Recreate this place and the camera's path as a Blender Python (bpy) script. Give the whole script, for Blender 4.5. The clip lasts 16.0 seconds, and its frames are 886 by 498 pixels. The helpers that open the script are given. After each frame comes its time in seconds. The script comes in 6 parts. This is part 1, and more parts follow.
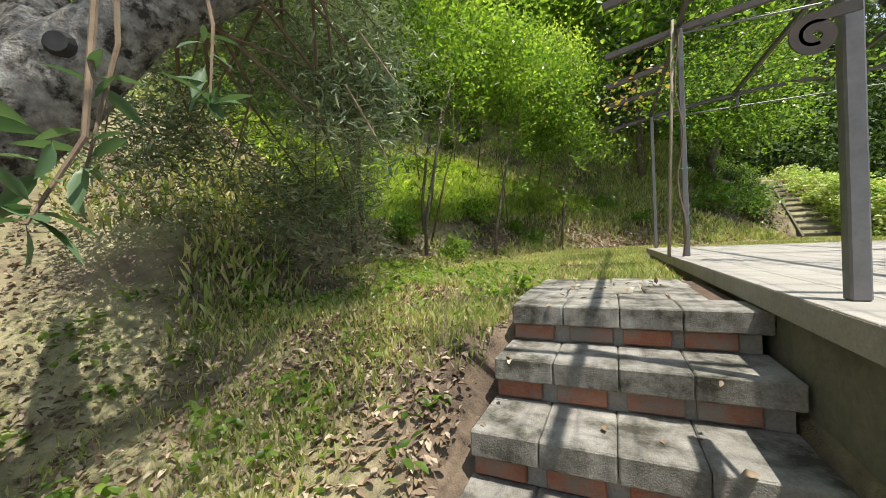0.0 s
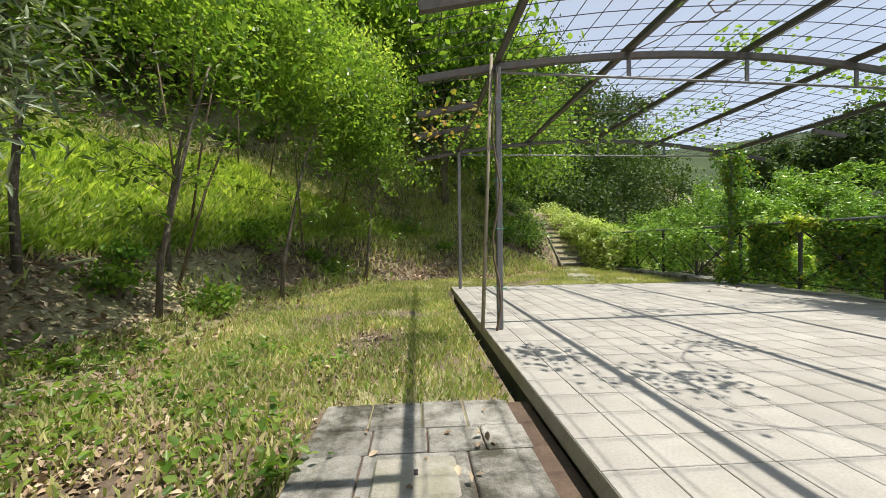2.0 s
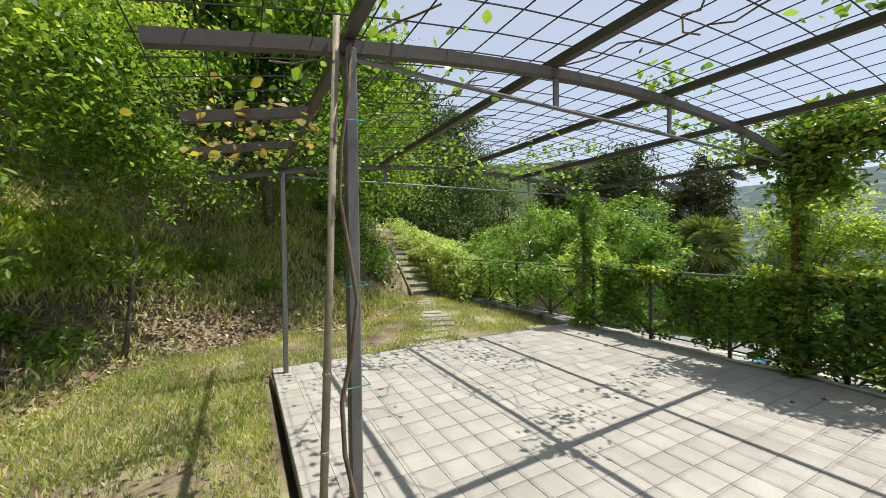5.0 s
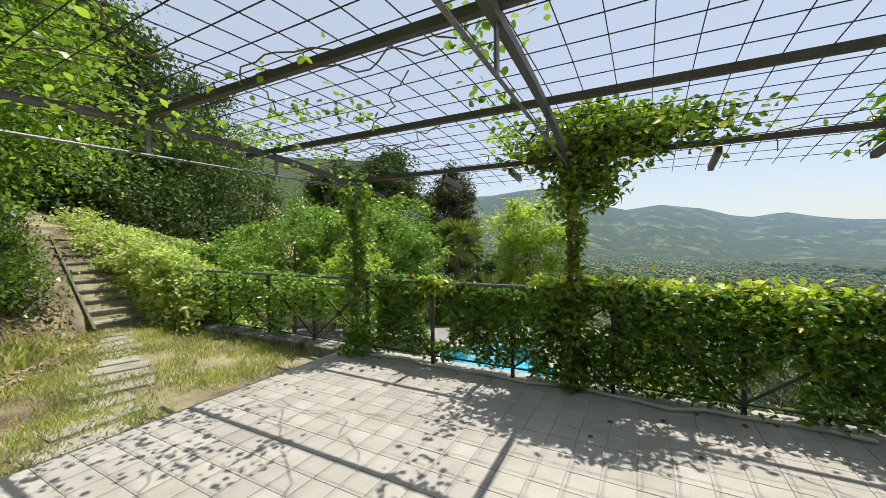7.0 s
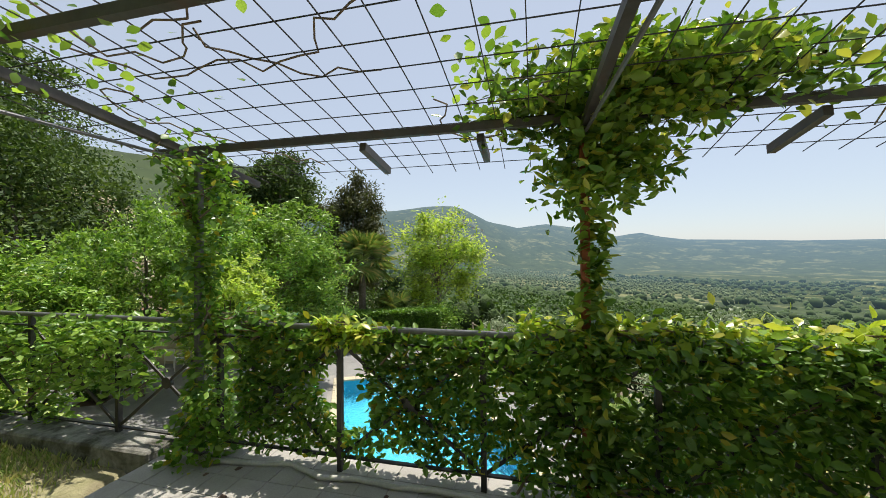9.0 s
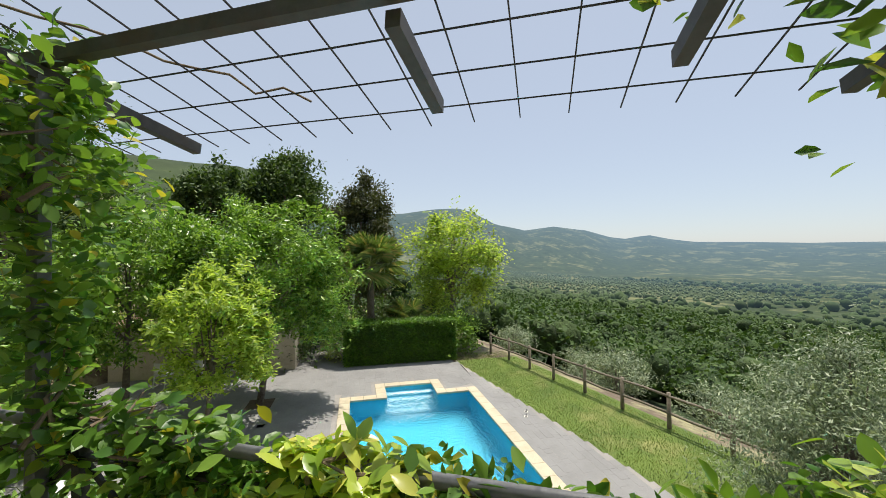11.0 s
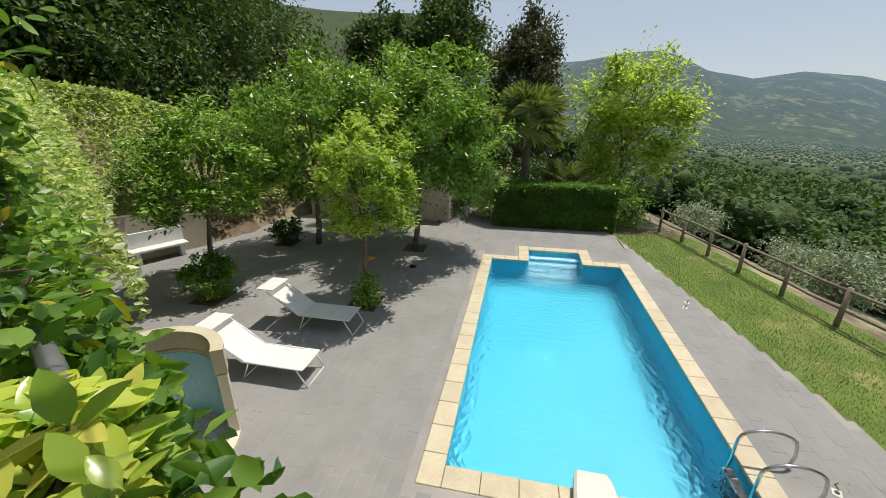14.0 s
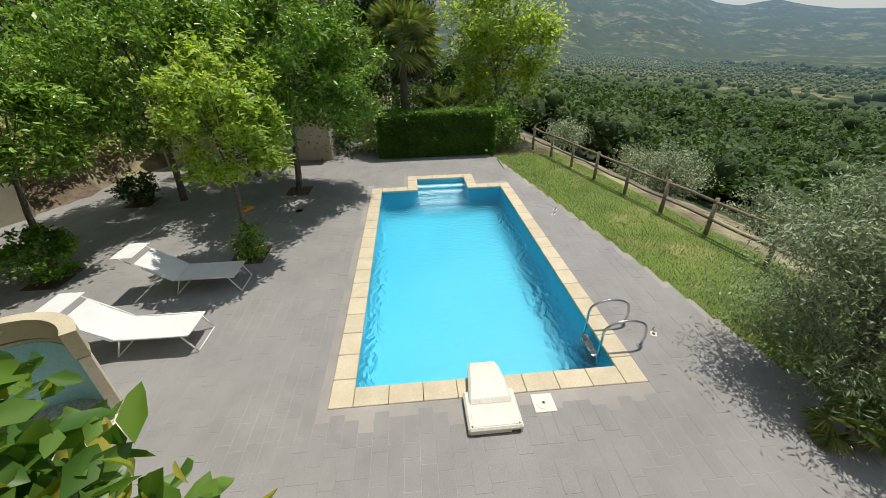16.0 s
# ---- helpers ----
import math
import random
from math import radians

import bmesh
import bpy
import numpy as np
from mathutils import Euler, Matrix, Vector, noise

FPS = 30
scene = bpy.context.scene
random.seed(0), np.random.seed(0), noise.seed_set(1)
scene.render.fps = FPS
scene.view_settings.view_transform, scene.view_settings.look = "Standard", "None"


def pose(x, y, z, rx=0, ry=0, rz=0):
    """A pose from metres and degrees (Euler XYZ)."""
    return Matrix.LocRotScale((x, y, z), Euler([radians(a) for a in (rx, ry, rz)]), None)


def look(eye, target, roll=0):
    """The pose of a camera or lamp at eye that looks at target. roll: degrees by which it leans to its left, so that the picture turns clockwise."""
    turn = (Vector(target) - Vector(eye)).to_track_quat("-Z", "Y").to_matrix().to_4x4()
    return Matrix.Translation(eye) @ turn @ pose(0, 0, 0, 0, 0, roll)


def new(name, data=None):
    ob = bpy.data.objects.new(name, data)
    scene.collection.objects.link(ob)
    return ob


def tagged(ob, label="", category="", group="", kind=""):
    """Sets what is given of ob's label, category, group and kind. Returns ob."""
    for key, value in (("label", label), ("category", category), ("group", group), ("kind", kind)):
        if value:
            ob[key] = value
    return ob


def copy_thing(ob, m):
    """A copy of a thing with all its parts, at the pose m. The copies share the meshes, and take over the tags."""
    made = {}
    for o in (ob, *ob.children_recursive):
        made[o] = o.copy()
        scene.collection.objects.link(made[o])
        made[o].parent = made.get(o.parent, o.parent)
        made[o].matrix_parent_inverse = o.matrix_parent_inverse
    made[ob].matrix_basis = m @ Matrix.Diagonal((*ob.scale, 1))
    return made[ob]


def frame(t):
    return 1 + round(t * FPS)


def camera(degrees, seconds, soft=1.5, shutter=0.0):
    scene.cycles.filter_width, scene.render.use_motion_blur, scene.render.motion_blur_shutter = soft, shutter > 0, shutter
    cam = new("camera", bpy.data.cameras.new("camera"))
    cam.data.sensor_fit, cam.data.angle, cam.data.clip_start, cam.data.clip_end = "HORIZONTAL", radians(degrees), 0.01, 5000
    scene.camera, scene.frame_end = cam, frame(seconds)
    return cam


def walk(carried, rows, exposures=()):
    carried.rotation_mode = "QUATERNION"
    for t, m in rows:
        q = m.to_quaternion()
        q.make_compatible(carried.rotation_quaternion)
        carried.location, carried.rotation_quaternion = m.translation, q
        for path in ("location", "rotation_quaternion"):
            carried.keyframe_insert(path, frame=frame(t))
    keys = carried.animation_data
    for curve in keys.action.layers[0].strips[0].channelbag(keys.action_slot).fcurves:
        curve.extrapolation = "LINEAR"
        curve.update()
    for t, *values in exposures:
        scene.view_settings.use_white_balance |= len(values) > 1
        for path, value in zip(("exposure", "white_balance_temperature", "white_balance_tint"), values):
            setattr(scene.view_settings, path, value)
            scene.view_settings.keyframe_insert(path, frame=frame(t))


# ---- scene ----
cam = camera(99.2, 16.0, soft=0.8)
PATH = [
    (0, (0.066, 0.024, 0.219), (-0.759, 1.846, 0.195), -2.5),
    (0.5, (0.046, 0.399, 0.366), (-0.402, 2.347, 0.302), -0.8),
    (1, (0.03, 0.704, 0.491), (-0.138, 2.697, 0.444), -0.7),
    (1.5, (0.029, 0.958, 0.625), (0.068, 2.957, 0.588), -0.7),
    (2, (0.021, 1.224, 0.73), (0.16, 3.219, 0.703), -0.7),
    (2.5, (0.014, 1.466, 0.858), (0.244, 3.452, 0.838), -0.6),
    (3, (0.058, 1.718, 0.984), (0.391, 3.69, 0.973), -0.6),
    (3.2, (0.061, 1.836, 1.027), (0.428, 3.802, 1.017), -0.6),
    (5.3, (0.466, 3.002, 1.437), (1.546, 4.684, 1.397), -0.8),
    (5.5, (0.584, 3.106, 1.441), (1.765, 4.72, 1.396), -0.9),
    (6, (0.924, 3.36, 1.497), (2.346, 4.765, 1.437), -0.9),
    (6.5, (1.223, 3.66, 1.495), (2.845, 4.829, 1.438), -0.6),
    (7, (1.538, 3.936, 1.496), (3.299, 4.884, 1.441), -0.7),
    (7.5, (1.912, 4.125, 1.494), (3.765, 4.875, 1.453), -0.5),
    (8, (2.286, 4.432, 1.483), (4.204, 4.998, 1.46), -0.5),
    (8.5, (2.709, 4.6, 1.481), (4.645, 5.1, 1.469), -0.4),
    (8.7, (2.852, 4.709, 1.481), (4.793, 5.19, 1.491), -0.4),
    (10.8, (4.336, 5.571, 1.567), (6.284, 6.025, 1.603), -0.4),
    (11, (4.465, 5.616, 1.562), (6.4, 6.123, 1.596), -0.4),
    (11.5, (4.845, 5.681, 1.591), (6.733, 6.34, 1.594), 1.1),
    (12, (5.085, 5.763, 1.575), (6.888, 6.629, 1.536), 0.8),
    (12.5, (5.244, 5.831, 1.542), (6.95, 6.864, 1.389), 0.6),
    (13, (5.307, 5.785, 1.506), (6.921, 6.92, 1.183), 0.8),
    (13.5, (5.384, 5.605, 1.451), (6.902, 6.806, 0.948), 0.2),
    (14, (5.429, 5.492, 1.444), (6.883, 6.684, 0.764), 0.1),
    (14.5, (5.45, 5.431, 1.439), (6.863, 6.576, 0.607), 0.1),
    (15, (5.463, 5.364, 1.43), (6.886, 6.421, 0.504), -0.1),
    (15.5, (5.477, 5.279, 1.43), (6.975, 6.183, 0.46), -0.4),
    (16, (5.441, 5.179, 1.403), (7.039, 5.862, 0.412), -1.1),
]
walk(cam, [(t, look(eye, target, roll)) for t, eye, target, roll in PATH], [(0, 0.5), (1.5, 0.38), (3, 0.32), (8.5, 0.2), (11, 0.08), (14, -0.18), (16, -0.22)])


# ---- world, sun ----
SUN_TO = Vector((0.74, -0.25, 2.35)).normalized()
world = bpy.data.worlds.new("world")
scene.world = world
world.use_nodes = True
wn = world.node_tree.nodes
sky = wn.new("ShaderNodeTexSky")
sky.sky_type = "NISHITA"
sky.sun_disc = False
sky.sun_elevation = math.asin(SUN_TO.z)
sky.sun_rotation = math.atan2(SUN_TO.x, SUN_TO.y)
sky.dust_density = 0.7
sky.air_density = 1.0
haze = wn.new("ShaderNodeMix")
haze.data_type = "RGBA"
haze.inputs[0].default_value = 0.62
haze.inputs[7].default_value = (4.2, 4.5, 4.95, 1)
world.node_tree.links.new(sky.outputs[0], haze.inputs[6])
world.node_tree.links.new(haze.outputs[2], wn["Background"].inputs[0])
wn["Background"].inputs[1].default_value = 0.14
sun = new("sun", bpy.data.lights.new("sun", "SUN"))
sun.data.energy, sun.data.angle, sun.data.color = 5.0, radians(0.55), (1.0, 0.945, 0.84)
sun.matrix_world = look(SUN_TO * 60, (0, 0, 0))

# ---- materials ----


def ramp2(nt, fac, c1, c2, lo=0.3, hi=0.7):
    r = nt.nodes.new("ShaderNodeValToRGB")
    e = r.color_ramp.elements
    e[0].position, e[0].color = lo, (*c1, 1)
    e[1].position, e[1].color = hi, (*c2, 1)
    nt.links.new(fac, r.inputs[0])
    return r.outputs[0]


def noise_node(nt, scale, detail=6, rough=0.6, vec=None):
    n = nt.nodes.new("ShaderNodeTexNoise")
    n.inputs["Scale"].default_value = scale
    n.inputs["Detail"].default_value = detail
    n.inputs["Roughness"].default_value = rough
    if vec is not None:
        nt.links.new(vec, n.inputs["Vector"])
    return n.outputs["Fac"]


def mixc(nt, fac, a, b, mode="MIX"):
    m = nt.nodes.new("ShaderNodeMix")
    m.data_type, m.blend_type = "RGBA", mode
    for sock, v in ((m.inputs[0], fac), (m.inputs[6], a), (m.inputs[7], b)):
        if isinstance(v, (int, float)):
            sock.default_value = v
        elif isinstance(v, tuple):
            sock.default_value = (*v, 1)
        else:
            nt.links.new(v, sock)
    return m.outputs[2]


def surf(name, c1, c2, scale=3.0, fine=60.0, rough=0.8, bump=0.3, metal=0.0, dirt=None, dirt_scale=0.8, vary=0.0, spec=0.4, dirt_lo=0.5, dirt_hi=0.75, dist=0.01):
    """A surface with broad stains, fine grain, relief and, per piece, a random shade."""
    m = bpy.data.materials.new(name)
    m.use_nodes = True
    nt = m.node_tree
    p = nt.nodes["Principled BSDF"]
    pos = nt.nodes.new("ShaderNodeNewGeometry").outputs["Position"]
    col = ramp2(nt, noise_node(nt, scale, vec=pos), c1, c2)
    grain = noise_node(nt, fine, 4, 0.7, pos)
    col = mixc(nt, 0.35, col, ramp2(nt, grain, (0.25, 0.25, 0.25), (1.0, 1.0, 1.0), 0.25, 0.7), "MULTIPLY")
    if dirt:
        d = noise_node(nt, dirt_scale, 8, 0.7, pos)
        r = nt.nodes.new("ShaderNodeMapRange")
        r.inputs[1].default_value, r.inputs[2].default_value = dirt_lo, dirt_hi
        nt.links.new(d, r.inputs[0])
        col = mixc(nt, r.outputs[0], col, dirt)
    if vary:
        info = nt.nodes.new("ShaderNodeObjectInfo").outputs["Random"]
        isl = nt.nodes.new("ShaderNodeNewGeometry").outputs["Random Per Island"]
        add = nt.nodes.new("ShaderNodeMath")
        add.operation = "ADD"
        nt.links.new(info, add.inputs[0])
        nt.links.new(isl, add.inputs[1])
        fr = nt.nodes.new("ShaderNodeMath")
        fr.operation = "FRACT"
        nt.links.new(add.outputs[0], fr.inputs[0])
        col = mixc(nt, 1.0, col, ramp2(nt, fr.outputs[0], (1 - vary,) * 3, (1, 1, 1), 0, 1), "MULTIPLY")
    nt.links.new(col, p.inputs["Base Color"])
    p.inputs["Roughness"].default_value = rough
    p.inputs["Metallic"].default_value = metal
    p.inputs["Specular IOR Level"].default_value = spec
    b = nt.nodes.new("ShaderNodeBump")
    b.inputs["Strength"].default_value = bump
    b.inputs["Distance"].default_value = dist
    nt.links.new(grain, b.inputs["Height"])
    nt.links.new(b.outputs[0], p.inputs["Normal"])
    return m


def leafmat(name, c1, c2, c3=None, part3=0.08, rough=0.45, trans=0.35, tcol=None):
    """Leaves: each island takes a shade between c1 and c2, a few the colour c3; light passes through."""
    m = bpy.data.materials.new(name)
    m.use_nodes = True
    nt = m.node_tree
    p = nt.nodes["Principled BSDF"]
    out = nt.nodes["Material Output"]
    geo = nt.nodes.new("ShaderNodeNewGeometry")
    isl = geo.outputs["Random Per Island"]
    r = nt.nodes.new("ShaderNodeValToRGB")
    e = r.color_ramp.elements
    e[0].position, e[0].color = 0, (*c1, 1)
    e[1].position, e[1].color = 1 - part3, (*c2, 1)
    if c3:
        x = r.color_ramp.elements.new(1 - part3 * 0.6)
        x.color = (*c3, 1)
    nt.links.new(isl, r.inputs[0])
    big = noise_node(nt, 1.3, 3, 0.6, geo.outputs["Position"])
    col = mixc(nt, 1.0, r.outputs[0], ramp2(nt, big, (0.6, 0.62, 0.6), (1.15, 1.12, 1.0), 0.3, 0.7), "MULTIPLY")
    nt.links.new(col, p.inputs["Base Color"])
    p.inputs["Roughness"].default_value = rough
    p.inputs["Specular IOR Level"].default_value = 0.4
    t = nt.nodes.new("ShaderNodeBsdfTranslucent")
    nt.links.new(mixc(nt, 1.0, col, tcol or (1.5, 1.6, 0.7), "MULTIPLY"), t.inputs[0])
    s = nt.nodes.new("ShaderNodeMixShader")
    s.inputs[0].default_value = trans
    nt.links.new(p.outputs[0], s.inputs[1])
    nt.links.new(t.outputs[0], s.inputs[2])
    nt.links.new(s.outputs[0], out.inputs[0])
    return m


M_TILE = surf("terrace_tile", (0.385, 0.362, 0.33), (0.50, 0.475, 0.435), 2.5, 90, 0.85, 0.15, dirt=(0.33, 0.31, 0.27), dirt_scale=1.6, vary=0.14)
M_JOINT = surf("joint_mortar", (0.32, 0.30, 0.27), (0.41, 0.39, 0.35), 5, 80, 0.95, 0.4)
M_CONC = surf("washed_concrete", (0.36, 0.345, 0.31), (0.55, 0.53, 0.48), 4, 140, 0.95, 0.9, dirt=(0.085, 0.08, 0.06), dirt_scale=4.2, vary=0.15, dirt_lo=0.42, dirt_hi=0.62)
M_BRICK = surf("brick_red", (0.34, 0.13, 0.08), (0.46, 0.22, 0.14), 8, 90, 0.9, 0.5, dirt=(0.25, 0.22, 0.19), dirt_scale=7, vary=0.25, dirt_lo=0.44, dirt_hi=0.62)
M_WALL = surf("mossy_plaster", (0.11, 0.11, 0.08), (0.21, 0.20, 0.155), 2.5, 40, 0.95, 0.5, dirt=(0.07, 0.08, 0.045), dirt_scale=1.5)
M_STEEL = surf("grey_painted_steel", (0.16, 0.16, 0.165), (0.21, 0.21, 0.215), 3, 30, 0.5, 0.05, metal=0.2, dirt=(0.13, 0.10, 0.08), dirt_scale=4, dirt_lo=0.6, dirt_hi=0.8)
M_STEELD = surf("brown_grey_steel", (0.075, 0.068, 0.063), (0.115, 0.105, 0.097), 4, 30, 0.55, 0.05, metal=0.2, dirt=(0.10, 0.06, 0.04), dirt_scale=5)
M_IRON = surf("dark_iron", (0.05, 0.05, 0.05), (0.09, 0.085, 0.08), 6, 60, 0.55, 0.1, metal=0.5)
M_WIRE = surf("wire", (0.05, 0.045, 0.045), (0.09, 0.08, 0.075), 6, 60, 0.6, 0.05, metal=0.5)
M_RUST = surf("rusty_column", (0.26, 0.07, 0.035), (0.36, 0.12, 0.06), 9, 70, 0.8, 0.3)
M_BARK = surf("bark", (0.13, 0.105, 0.08), (0.27, 0.23, 0.19), 12, 50, 0.95, 1.0, dist=0.03)
M_BARKL = surf("pale_lichen_bark", (0.16, 0.14, 0.12), (0.68, 0.66, 0.61), 19, 55, 0.95, 1.0, dist=0.05, dirt=(0.045, 0.038, 0.03), dirt_scale=11, dirt_lo=0.5, dirt_hi=0.6)
M_TWIG = surf("twig", (0.13, 0.09, 0.06), (0.24, 0.18, 0.12), 12, 50, 0.9, 0.3)
M_BAMBOO = surf("dry_bamboo", (0.27, 0.23, 0.17), (0.40, 0.35, 0.27), 8, 60, 0.7, 0.2)
M_WOOD = surf("weathered_wood", (0.20, 0.165, 0.12), (0.32, 0.27, 0.21), 10, 60, 0.9, 0.5)
M_PAVER = surf("deck_paver", (0.254, 0.247, 0.242), (0.316, 0.309, 0.302), 1.2, 60, 0.85, 0.3, vary=0.045, dirt=(0.34, 0.328, 0.315), dirt_scale=0.35, dirt_lo=0.55, dirt_hi=0.85)
M_PJOINT = surf("deck_joint", (0.25, 0.235, 0.225), (0.42, 0.39, 0.36), 0.7, 60, 0.95, 0.2)
M_COPE = surf("cream_stone", (0.58, 0.49, 0.345), (0.69, 0.61, 0.45), 3, 50, 0.8, 0.2, vary=0.1)
M_CREAM = surf("cream_plaster", (0.66, 0.58, 0.45), (0.76, 0.69, 0.56), 3, 50, 0.85, 0.15, dirt=(0.5, 0.43, 0.33), dirt_scale=2, dirt_lo=0.6, dirt_hi=0.85)
M_POOL = surf("pool_liner", (0.03, 0.42, 0.60), (0.05, 0.47, 0.65), 0.5, 6, 0.5, 0.0)
M_POOLW = surf("pool_step_liner", (0.55, 0.84, 0.93), (0.62, 0.88, 0.95), 0.5, 6, 0.5, 0.0)
M_WHITE = surf("white_plastic", (0.74, 0.74, 0.73), (0.82, 0.82, 0.81), 2, 30, 0.45, 0.03)
M_OFFWH = surf("aged_white_plastic", (0.68, 0.65, 0.57), (0.76, 0.73, 0.66), 3, 40, 0.5, 0.05, dirt=(0.5, 0.45, 0.36), dirt_scale=5, dirt_lo=0.6, dirt_hi=0.85)
M_SLING = surf("white_sling_fabric", (0.70, 0.70, 0.69), (0.78, 0.78, 0.77), 5, 200, 0.8, 0.3)
M_CHROME = surf("steel_tube", (0.6, 0.6, 0.6), (0.68, 0.68, 0.68), 3, 30, 0.18, 0.0, metal=1.0)
M_BLACK = surf("black_rubber", (0.02, 0.02, 0.02), (0.04, 0.04, 0.04), 5, 60, 0.7, 0.1)
M_MOSAIC = surf("blue_mosaic", (0.34, 0.72, 0.85), (0.48, 0.82, 0.92), 18, 50, 0.35, 0.15, vary=0.2)
M_PEBBLE = surf("pebble_floor", (0.22, 0.21, 0.19), (0.72, 0.70, 0.66), 38, 60, 0.8, 0.6)
M_BEIGE = surf("beige_render", (0.50, 0.44, 0.34), (0.60, 0.54, 0.43), 1.6, 40, 0.9, 0.3, dirt=(0.33, 0.28, 0.2), dirt_scale=1.2)
M_HOSE = surf("grey_hose", (0.42, 0.41, 0.38), (0.55, 0.54, 0.50), 6, 60, 0.6, 0.1)
M_STONE = surf("path_stone", (0.34, 0.32, 0.27), (0.46, 0.43, 0.37), 4, 60, 0.95, 0.6, dirt=(0.2, 0.2, 0.12), dirt_scale=3, vary=0.2)
M_CORD = surf("green_cord", (0.05, 0.30, 0.22), (0.07, 0.36, 0.27), 6, 60, 0.7, 0.1)
M_DUST = surf("brown_debris", (0.09, 0.06, 0.045), (0.16, 0.11, 0.08), 9, 60, 0.9, 0.4)
M_ORANGE = surf("orange_plastic", (0.75, 0.33, 0.04), (0.8, 0.38, 0.06), 4, 40, 0.5, 0.05)

L_VINE = leafmat("vine_leaf", (0.06, 0.16, 0.025), (0.22, 0.36, 0.06), (0.45, 0.40, 0.05), 0.08, 0.4, 0.35)
L_GLOSSY = leafmat("glossy_leaf", (0.19, 0.34, 0.04), (0.55, 0.62, 0.10), (0.66, 0.62, 0.14), 0.25, 0.26, 0.32)
L_CROWN = leafmat("climber_crown_leaf", (0.07, 0.17, 0.025), (0.26, 0.38, 0.06), (0.5, 0.5, 0.1), 0.16, 0.3, 0.3)
L_LIME = leafmat("lime_leaf", (0.17, 0.29, 0.05), (0.48, 0.60, 0.17), None, 0.02, 0.36, 0.55, (1.8, 1.7, 0.8))
L_GREEN = leafmat("garden_leaf", (0.07, 0.18, 0.025), (0.38, 0.55, 0.12), None, 0.02, 0.33, 0.3)
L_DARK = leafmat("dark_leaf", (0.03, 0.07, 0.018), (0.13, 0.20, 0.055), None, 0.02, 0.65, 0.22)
L_BROWNISH = leafmat("brown_evergreen_leaf", (0.05, 0.07, 0.025), (0.13, 0.13, 0.06), None, 0.02, 0.5, 0.2)
L_WOODS = leafmat("wood_leaf", (0.065, 0.145, 0.025), (0.26, 0.385, 0.09), None, 0.02, 0.36, 0.5, (1.8, 1.8, 0.7))
L_OLIVE = leafmat("olive_leaf", (0.11, 0.17, 0.09), (0.42, 0.48, 0.33), None, 0.02, 0.45, 0.2, (1.2, 1.3, 0.8))
L_PALE = leafmat("variegated_leaf", (0.25, 0.39, 0.07), (0.60, 0.66, 0.30), (0.76, 0.76, 0.52), 0.22, 0.45, 0.36)
L_HEDGE = leafmat("clipped_leaf", (0.045, 0.13, 0.015), (0.19, 0.34, 0.04), None, 0.02, 0.4, 0.3)
L_GRASS = leafmat("grass_blade", (0.24, 0.35, 0.08), (0.54, 0.58, 0.25), (0.68, 0.60, 0.38), 0.42, 0.5, 0.35)
L_LAWN = leafmat("lawn_blade", (0.09, 0.16, 0.03), (0.21, 0.28, 0.07), (0.32, 0.30, 0.14), 0.15, 0.5, 0.3)
# shaded copy of the olive leaf: shade put into a darker green
L_OLIVE_SHADE = leafmat("olive_leaf_shade", (0.08, 0.15, 0.08), (0.17, 0.26, 0.14), None, 0.02, 0.4, 0.25, (1.2, 1.4, 0.8))
L_DRY = leafmat("dry_leaf", (0.20, 0.135, 0.09), (0.42, 0.32, 0.24), (0.58, 0.48, 0.38), 0.2, 0.8, 0.1, (1, 0.9, 0.7))
L_PALM = leafmat("palm_leaf", (0.11, 0.19, 0.05), (0.30, 0.38, 0.14), (0.42, 0.38, 0.16), 0.2, 0.4, 0.25)
L_AUTUMN = leafmat("red_tipped_leaf", (0.22, 0.26, 0.05), (0.45, 0.25, 0.12), (0.55, 0.45, 0.08), 0.3, 0.4, 0.35)

# ---- mesh helpers ----


def link_part(ob, parent, label=""):
    if parent is not None:
        ob.parent = parent
    if label:
        ob["label"] = label
    return ob


